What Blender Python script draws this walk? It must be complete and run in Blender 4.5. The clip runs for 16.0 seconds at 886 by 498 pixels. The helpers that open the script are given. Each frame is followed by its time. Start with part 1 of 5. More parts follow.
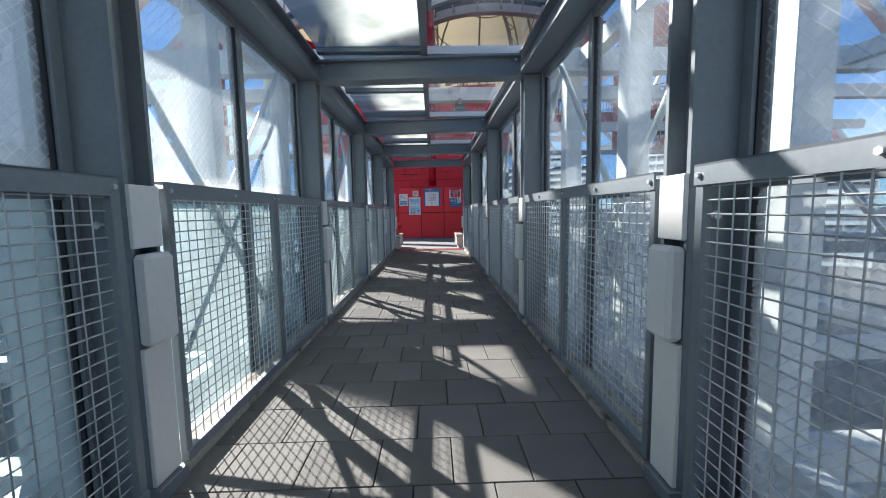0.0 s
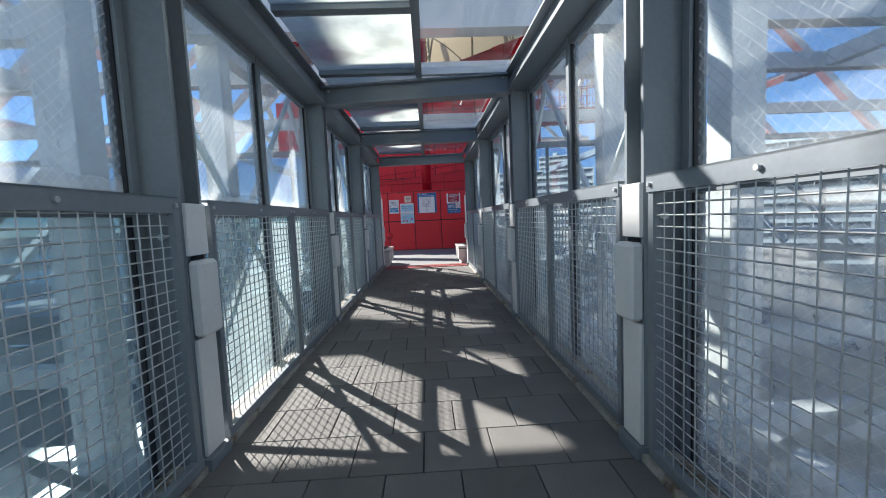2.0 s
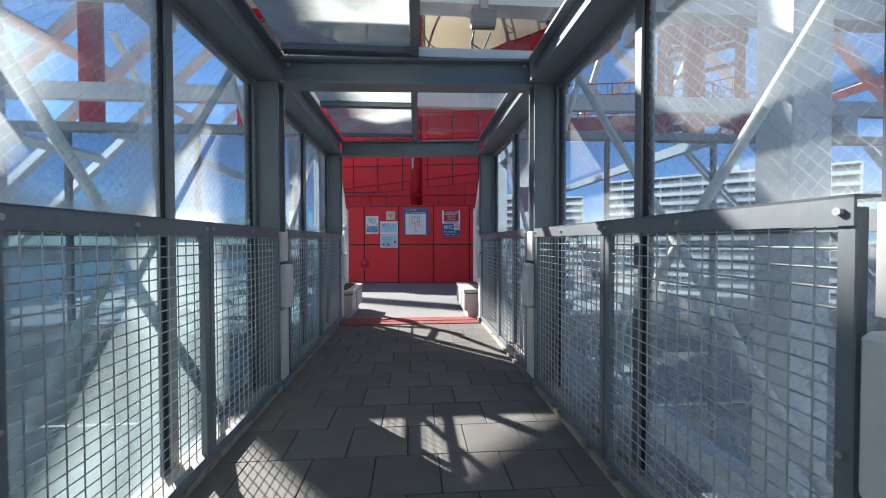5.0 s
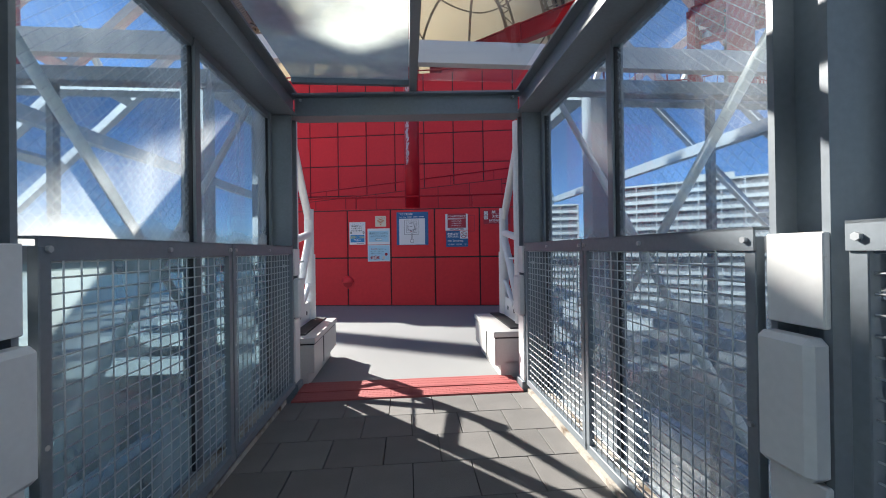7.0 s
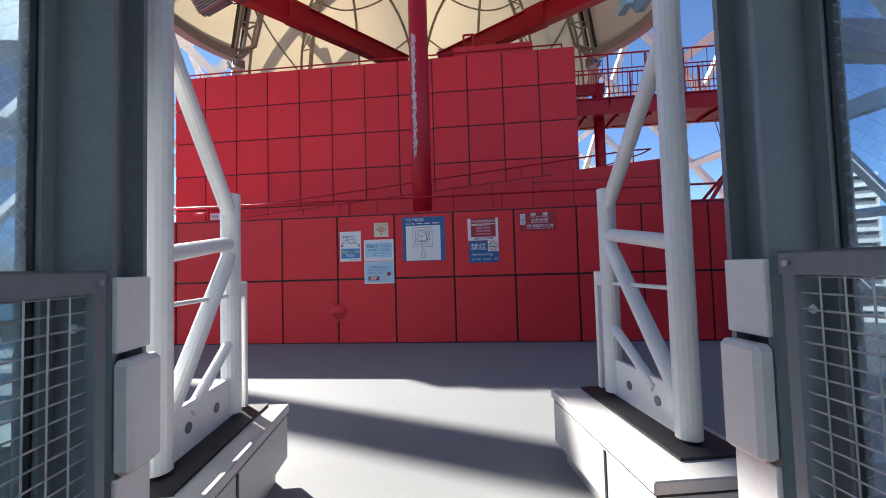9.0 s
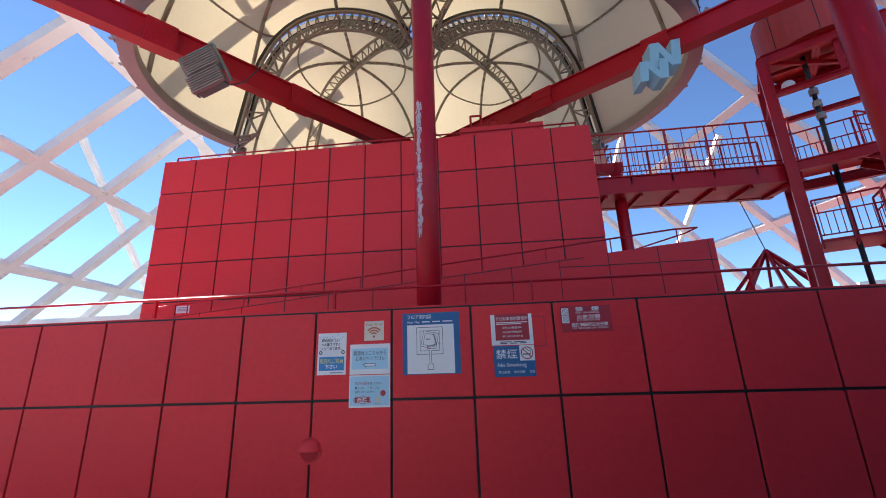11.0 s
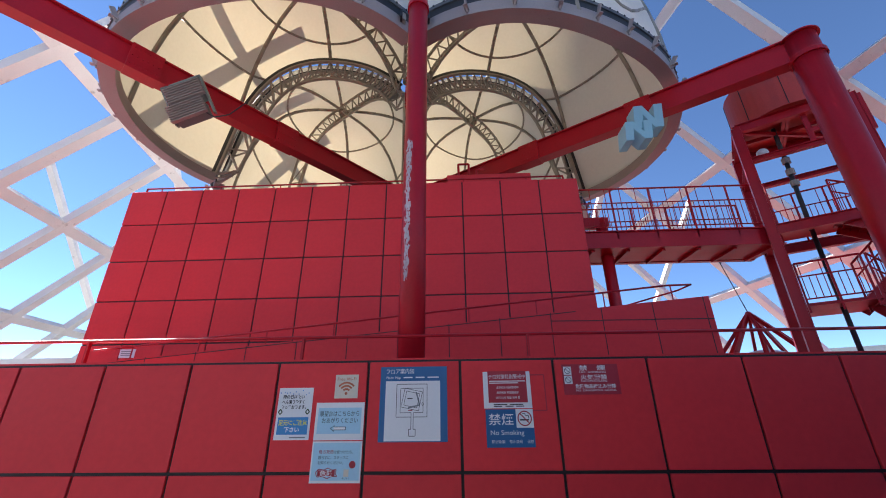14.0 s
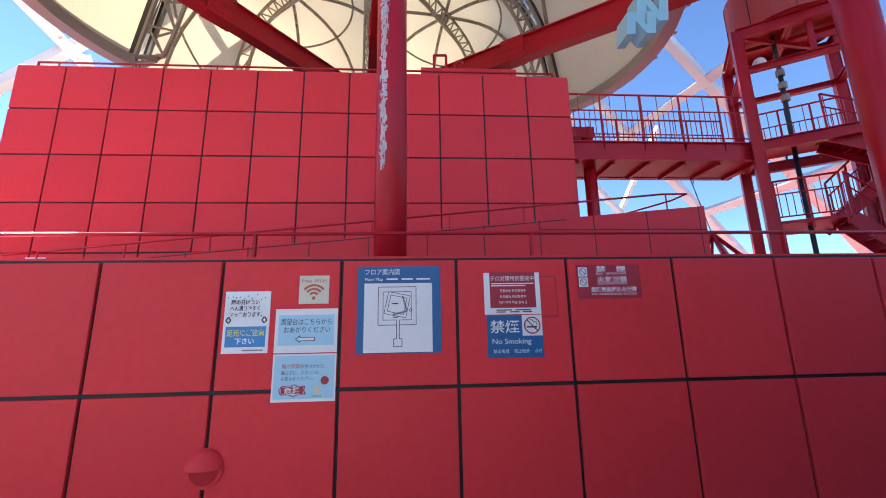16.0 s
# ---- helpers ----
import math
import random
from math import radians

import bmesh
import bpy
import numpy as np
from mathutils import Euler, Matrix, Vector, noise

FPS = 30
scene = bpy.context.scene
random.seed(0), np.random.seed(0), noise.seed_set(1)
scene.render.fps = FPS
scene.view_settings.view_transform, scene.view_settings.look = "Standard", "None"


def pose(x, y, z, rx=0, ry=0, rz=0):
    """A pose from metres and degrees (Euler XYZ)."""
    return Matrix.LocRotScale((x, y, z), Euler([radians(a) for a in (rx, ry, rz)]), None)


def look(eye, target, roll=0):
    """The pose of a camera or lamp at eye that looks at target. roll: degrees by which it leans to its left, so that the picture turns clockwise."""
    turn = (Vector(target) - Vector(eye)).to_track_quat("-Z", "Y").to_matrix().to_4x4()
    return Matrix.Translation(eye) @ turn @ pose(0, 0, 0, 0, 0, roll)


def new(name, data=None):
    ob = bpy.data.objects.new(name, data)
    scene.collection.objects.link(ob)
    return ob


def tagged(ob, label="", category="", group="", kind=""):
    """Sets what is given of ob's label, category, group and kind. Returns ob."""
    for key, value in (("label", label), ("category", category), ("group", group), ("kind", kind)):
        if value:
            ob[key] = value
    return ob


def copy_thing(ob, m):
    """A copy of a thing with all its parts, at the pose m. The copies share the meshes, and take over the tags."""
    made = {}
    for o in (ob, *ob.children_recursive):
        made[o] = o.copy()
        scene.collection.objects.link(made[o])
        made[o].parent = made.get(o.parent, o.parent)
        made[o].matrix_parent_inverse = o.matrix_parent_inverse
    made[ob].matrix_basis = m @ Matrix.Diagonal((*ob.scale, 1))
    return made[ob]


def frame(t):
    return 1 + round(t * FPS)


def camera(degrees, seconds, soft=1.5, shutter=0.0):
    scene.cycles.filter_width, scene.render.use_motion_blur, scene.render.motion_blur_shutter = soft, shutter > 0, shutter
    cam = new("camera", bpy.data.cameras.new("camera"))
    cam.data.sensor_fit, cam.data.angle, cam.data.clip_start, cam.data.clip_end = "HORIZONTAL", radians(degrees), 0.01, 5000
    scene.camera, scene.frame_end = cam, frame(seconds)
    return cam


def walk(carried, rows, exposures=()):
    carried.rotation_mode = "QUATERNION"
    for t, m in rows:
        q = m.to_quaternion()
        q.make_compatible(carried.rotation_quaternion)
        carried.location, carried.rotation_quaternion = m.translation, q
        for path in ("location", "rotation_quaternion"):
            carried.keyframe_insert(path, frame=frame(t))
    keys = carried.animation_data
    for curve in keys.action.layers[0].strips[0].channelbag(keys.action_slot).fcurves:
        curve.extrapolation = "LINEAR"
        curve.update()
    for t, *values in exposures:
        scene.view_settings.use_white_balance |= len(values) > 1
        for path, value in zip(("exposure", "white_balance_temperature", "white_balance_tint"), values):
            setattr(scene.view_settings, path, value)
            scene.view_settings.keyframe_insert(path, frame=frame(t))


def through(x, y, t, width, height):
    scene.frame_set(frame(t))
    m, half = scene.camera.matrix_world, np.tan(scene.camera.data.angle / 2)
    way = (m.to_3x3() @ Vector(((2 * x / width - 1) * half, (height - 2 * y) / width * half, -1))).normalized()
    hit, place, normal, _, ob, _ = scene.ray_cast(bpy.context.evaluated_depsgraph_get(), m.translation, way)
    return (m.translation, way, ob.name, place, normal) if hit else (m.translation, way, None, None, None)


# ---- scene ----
cam = camera(97.0, 16.0, soft=1.0)
PATH = [
    (0, (2.928, 0.523, 1.232), (2.621, 2.49, 1.039), -1.0),
    (0.5, (2.816, 1.134, 1.233), (2.511, 3.101, 1.046), -1.4),
    (1, (2.698, 1.714, 1.246), (2.403, 3.684, 1.063), -1.8),
    (1.5, (2.611, 2.299, 1.246), (2.322, 4.27, 1.075), -2.3),
    (2, (2.463, 2.881, 1.233), (2.18, 4.855, 1.076), -2.5),
    (2.5, (2.347, 3.513, 1.229), (2.062, 5.488, 1.089), -2.4),
    (3, (2.201, 4.145, 1.238), (1.928, 6.122, 1.11), -1.9),
    (3.5, (2.115, 4.795, 1.262), (1.856, 6.775, 1.144), -1.3),
    (4, (2.037, 5.444, 1.262), (1.788, 7.426, 1.162), -0.7),
    (4.2, (1.991, 5.718, 1.243), (1.748, 7.702, 1.155), -0.3),
    (6.3, (1.368, 8.25, 1.343), (1.192, 10.241, 1.34), -0.8),
    (6.5, (1.344, 8.503, 1.332), (1.157, 10.494, 1.326), -0.8),
    (7, (1.245, 9.098, 1.324), (1.065, 11.09, 1.332), -0.8),
    (7.5, (1.116, 9.674, 1.347), (0.943, 11.667, 1.372), -1.0),
    (8, (0.996, 10.262, 1.38), (0.815, 12.253, 1.417), -1.1),
    (8.2, (0.945, 10.498, 1.357), (0.758, 12.489, 1.402), -1.1),
    (10.3, (0.457, 12.762, 1.542), (0.226, 14.727, 1.836), -2.1),
    (10.5, (0.427, 12.871, 1.607), (0.204, 14.827, 1.96), -2.0),
    (11, (0.406, 13.171, 1.716), (0.209, 15.092, 2.235), -2.0),
    (11.5, (0.389, 13.397, 1.799), (0.224, 15.27, 2.479), -2.0),
    (12, (0.348, 13.504, 1.858), (0.209, 15.327, 2.67), -1.9),
    (12.5, (0.324, 13.518, 1.879), (0.201, 15.305, 2.768), -1.9),
    (13, (0.312, 13.538, 1.868), (0.199, 15.317, 2.774), -1.7),
    (13.5, (0.266, 13.593, 1.84), (0.16, 15.396, 2.698), -1.2),
    (14, (0.204, 13.716, 1.781), (0.131, 15.562, 2.546), -0.6),
    (14.5, (0.178, 14.006, 1.723), (0.179, 15.899, 2.366), 0.0),
    (15, (0.178, 14.331, 1.705), (0.317, 16.254, 2.237), 0.5),
    (15.1, (0.159, 14.379, 1.703), (0.342, 16.301, 2.227), 0.7),
    (15.5, (0.034, 14.601, 1.703), (0.338, 16.525, 2.158), 0.1),
    (16, (-0.169, 14.799, 1.669), (-0.039, 16.753, 2.075), -1.1),
]
walk(cam, [(t, look(eye, target, roll)) for t, eye, target, roll in PATH],
     [(0, 1.48, 6300, 10), (8.0, 1.55, 6400, 10), (10.4, 1.82, 6300, 11), (13.0, 1.68, 6300, 11), (15.0, 2.02, 6300, 11), (16, 2.35, 6300, 11)])

# ---- world, sun ----
SUN_AZ, SUN_EL = 142.0, 33.0        # degrees from +x towards +y, and above the horizon
sun_way = Vector((math.cos(radians(SUN_AZ)) * math.cos(radians(SUN_EL)), math.sin(radians(SUN_AZ)) * math.cos(radians(SUN_EL)), math.sin(radians(SUN_EL))))
world = bpy.data.worlds.new("sky_world")
scene.world = world
world.use_nodes = True
wn = world.node_tree
sky = wn.nodes.new("ShaderNodeTexSky")
sky.sky_type, sky.sun_disc = "NISHITA", False
sky.sun_elevation, sky.sun_rotation = radians(SUN_EL), radians(90 - SUN_AZ)
sky.air_density, sky.dust_density, sky.ozone_density = 0.75, 0.0, 5.0
wn.nodes["Background"].inputs["Strength"].default_value = 0.076
sky.altitude = 1200
wn.links.new(sky.outputs["Color"], wn.nodes["Background"].inputs["Color"])
sun = new("sun", bpy.data.lights.new("sun", "SUN"))
sun.data.energy, sun.data.angle, sun.data.color = 5.0, radians(0.55), (1.0, 0.95, 0.88)
sun.matrix_world = look(sun_way * 60, (0, 0, 0))


# ---- materials ----
def material(name, colour, rough=0.5, metal=0.0, vary=0.15, grain=40.0, stain=1.5, bump=0.05, dirt=None, dirt_amount=0.0, per_object=0.0, spec=0.5, polish=None):
    """Painted or mineral surface: colour with fine grain, broad stains and a little relief."""
    m = bpy.data.materials.new(name)
    m.use_nodes = True
    n, l = m.node_tree.nodes, m.node_tree.links
    b = n["Principled BSDF"]
    b.inputs["Metallic"].default_value = metal
    b.inputs["Specular IOR Level"].default_value = spec
    tc = n.new("ShaderNodeTexCoord")
    g, st = n.new("ShaderNodeTexNoise"), n.new("ShaderNodeTexNoise")
    g.inputs["Scale"].default_value, g.inputs["Detail"].default_value = grain, 6
    st.inputs["Scale"].default_value, st.inputs["Detail"].default_value = stain, 5
    l.new(tc.outputs["Object"], g.inputs["Vector"])
    l.new(tc.outputs["Object"], st.inputs["Vector"])
    add = n.new("ShaderNodeMath")
    add.operation = "ADD"
    l.new(g.outputs["Fac"], add.inputs[0])
    l.new(st.outputs["Fac"], add.inputs[1])
    ramp = n.new("ShaderNodeMapRange")
    ramp.inputs["From Min"].default_value, ramp.inputs["From Max"].default_value = 0.6, 1.4
    ramp.inputs["To Min"].default_value, ramp.inputs["To Max"].default_value = 1 - vary, 1 + vary
    l.new(add.outputs[0], ramp.inputs["Value"])
    value = ramp.outputs[0]
    if per_object:
        oi = n.new("ShaderNodeObjectInfo")
        pr = n.new("ShaderNodeMapRange")
        pr.inputs["To Min"].default_value, pr.inputs["To Max"].default_value = 1 - per_object, 1 + per_object
        l.new(oi.outputs["Random"], pr.inputs["Value"])
        mu = n.new("ShaderNodeMath")
        mu.operation = "MULTIPLY"
        l.new(value, mu.inputs[0])
        l.new(pr.outputs[0], mu.inputs[1])
        value = mu.outputs[0]
    hsv = n.new("ShaderNodeHueSaturation")
    hsv.inputs["Color"].default_value = (*colour, 1)
    l.new(value, hsv.inputs["Value"])
    out = hsv.outputs["Color"]
    if dirt:
        dn = n.new("ShaderNodeTexNoise")
        dn.inputs["Scale"].default_value, dn.inputs["Detail"].default_value, dn.inputs["Roughness"].default_value = stain * 2.3, 9, 0.7
        l.new(tc.outputs["Object"], dn.inputs["Vector"])
        dr = n.new("ShaderNodeMapRange")
        dr.inputs["From Min"].default_value, dr.inputs["From Max"].default_value = 0.72 - 0.3 * dirt_amount, 0.8 - 0.2 * dirt_amount
        l.new(dn.outputs["Fac"], dr.inputs["Value"])
        mx = n.new("ShaderNodeMix")
        mx.data_type = "RGBA"
        mx.inputs["B"].default_value = (*dirt, 1)
        l.new(dr.outputs[0], mx.inputs["Factor"])
        l.new(out, mx.inputs["A"])
        out = mx.outputs["Result"]
    l.new(out, b.inputs["Base Color"])
    rr = n.new("ShaderNodeMapRange")
    rr.inputs["To Min"].default_value, rr.inputs["To Max"].default_value = max(rough - 0.12, 0.03), min(rough + 0.12, 1)
    l.new(st.outputs["Fac"], rr.inputs["Value"])
    if polish is None:
        l.new(rr.outputs[0], b.inputs["Roughness"])
    else:
        b.inputs["Roughness"].default_value = polish
    if bump:
        bp = n.new("ShaderNodeBump")
        bp.inputs["Strength"].default_value, bp.inputs["Distance"].default_value = bump, 0.01
        l.new(g.outputs["Fac"], bp.inputs["Height"])
        l.new(bp.outputs["Normal"], b.inputs["Normal"])
    return m


def membrane_material(name, colour, see):
    """Coated fabric that lets sunlight glow through."""
    m = material(name, colour, 0.75, vary=0.05, grain=8, stain=0.5, bump=0.02)
    n, l = m.node_tree.nodes, m.node_tree.links
    tr, mix = n.new("ShaderNodeBsdfTranslucent"), n.new("ShaderNodeMixShader")
    tr.inputs["Color"].default_value = (0.76, 0.62, 0.39, 1)
    mix.inputs[0].default_value = see
    l.new(n["Principled BSDF"].outputs[0], mix.inputs[1])
    l.new(tr.outputs[0], mix.inputs[2])
    l.new(mix.outputs[0], n["Material Output"].inputs["Surface"])
    return m


def pane_material(name, tint, haze, milky=(0.8, 0.85, 0.88), streak=1.0, through=0.6, wire=False, stained=0.0):
    """Window glass: clear with a mirror sheen, and a film of dust whose patches scatter the light."""
    m = bpy.data.materials.new(name)
    m.use_nodes = True
    n, l = m.node_tree.nodes, m.node_tree.links
    clear, gloss, dust, glow = n.new("ShaderNodeBsdfTransparent"), n.new("ShaderNodeBsdfGlossy"), n.new("ShaderNodeBsdfDiffuse"), n.new("ShaderNodeBsdfTranslucent")
    clear.inputs["Color"].default_value = (*tint, 1)
    gloss.inputs["Roughness"].default_value = 0.02
    for s_ in (dust, glow):
        s_.inputs["Color"].default_value = (*milky, 1)
    film = n.new("ShaderNodeMixShader")
    film.inputs[0].default_value = through
    l.new(dust.outputs[0], film.inputs[1])
    l.new(glow.outputs[0], film.inputs[2])
    fr, m1, m2 = n.new("ShaderNodeLayerWeight"), n.new("ShaderNodeMixShader"), n.new("ShaderNodeMixShader")
    pw, sc = n.new("ShaderNodeMath"), n.new("ShaderNodeMath")
    pw.operation, sc.operation = "POWER", "MULTIPLY_ADD"
    pw.inputs[1].default_value, sc.inputs[1].default_value, sc.inputs[2].default_value = 5.0, 0.55, 0.035
    l.new(fr.outputs["Facing"], pw.inputs[0])
    l.new(pw.outputs[0], sc.inputs[0])
    l.new(sc.outputs[0], m1.inputs[0])
    l.new(clear.outputs[0], m1.inputs[1])
    l.new(gloss.outputs[0], m1.inputs[2])
    tc, st, mp = n.new("ShaderNodeTexCoord"), n.new("ShaderNodeTexNoise"), n.new("ShaderNodeMapping")
    mp.inputs["Scale"].default_value = (1.6, 1.6, 0.5)
    st.inputs["Scale"].default_value, st.inputs["Detail"].default_value = 1.3, 6
    l.new(tc.outputs["Object"], mp.inputs["Vector"])
    l.new(mp.outputs[0], st.inputs["Vector"])
    rg = n.new("ShaderNodeMapRange")
    rg.inputs["From Min"].default_value, rg.inputs["From Max"].default_value = 0.35, 0.72
    rg.inputs["To Min"].default_value, rg.inputs["To Max"].default_value = haze * (1 - 0.7 * streak), haze * (1 + 0.9 * streak)
    l.new(st.outputs["Fac"], rg.inputs["Value"])
    film_amount = rg.outputs[0]
    if wire:
        for sign in (1, -1):
            sep, dd, fr_, lt, ad = n.new("ShaderNodeSeparateXYZ"), n.new("ShaderNodeMath"), n.new("ShaderNodeMath"), n.new("ShaderNodeMath"), n.new("ShaderNodeMath")
            l.new(tc.outputs["Object"], sep.inputs[0])
            dd.operation, fr_.operation, lt.operation, ad.operation = "MULTIPLY_ADD", "PINGPONG", "LESS_THAN", "MULTIPLY_ADD"
            dd.inputs[1].default_value = sign
            l.new(sep.outputs["Z"], dd.inputs[0])
            l.new(sep.outputs["Y"], dd.inputs[2])
            fr_.inputs[1].default_value, lt.inputs[1].default_value, ad.inputs[1].default_value = 0.028, 0.0009, 0.22
            l.new(dd.outputs[0], fr_.inputs[0])
            l.new(fr_.outputs[0], lt.inputs[0])
            l.new(lt.outputs[0], ad.inputs[0])
            l.new(film_amount, ad.inputs[2])
            film_amount = ad.outputs[0]
    if stained:
        sz, up, lo, am, ad, br = n.new("ShaderNodeSeparateXYZ"), n.new("ShaderNodeMapRange"), n.new("ShaderNodeTexNoise"), n.new("ShaderNodeMath"), n.new("ShaderNodeMath"), n.new("ShaderNodeMix")
        l.new(tc.outputs["Object"], sz.inputs[0])
        l.new(sz.outputs["Z"], up.inputs["Value"])
        up.interpolation_type = "SMOOTHSTEP"
        up.inputs["From Min"].default_value, up.inputs["From Max"].default_value = 1.36, 1.52
        up.inputs["To Min"].default_value, up.inputs["To Max"].default_value = stained, 0.0
        lo.inputs["Scale"].default_value, lo.inputs["Detail"].default_value = 9.0, 5
        l.new(tc.outputs["Object"], lo.inputs["Vector"])
        am.operation, ad.operation = "MULTIPLY", "ADD"
        am.use_clamp = ad.use_clamp = True
        l.new(up.outputs[0], am.inputs[0])
        l.new(lo.outputs["Fac"], am.inputs[1])
        l.new(am.outputs[0], ad.inputs[0])
        l.new(film_amount, ad.inputs[1])
        film_amount = ad.outputs[0]
        br.data_type = "RGBA"
        br.inputs["A"].default_value, br.inputs["B"].default_value = (*milky, 1), (0.50, 0.38, 0.24, 1)
        l.new(am.outputs[0], br.inputs["Factor"])
        for s_ in (dust, glow):
            l.new(br.outputs["Result"], s_.inputs["Color"])
    l.new(film_amount, m2.inputs[0])
    l.new(m1.outputs[0], m2.inputs[1])
    l.new(film.outputs[0], m2.inputs[2])
    l.new(m2.outputs[0], n["Material Output"].inputs["Surface"])
    return m


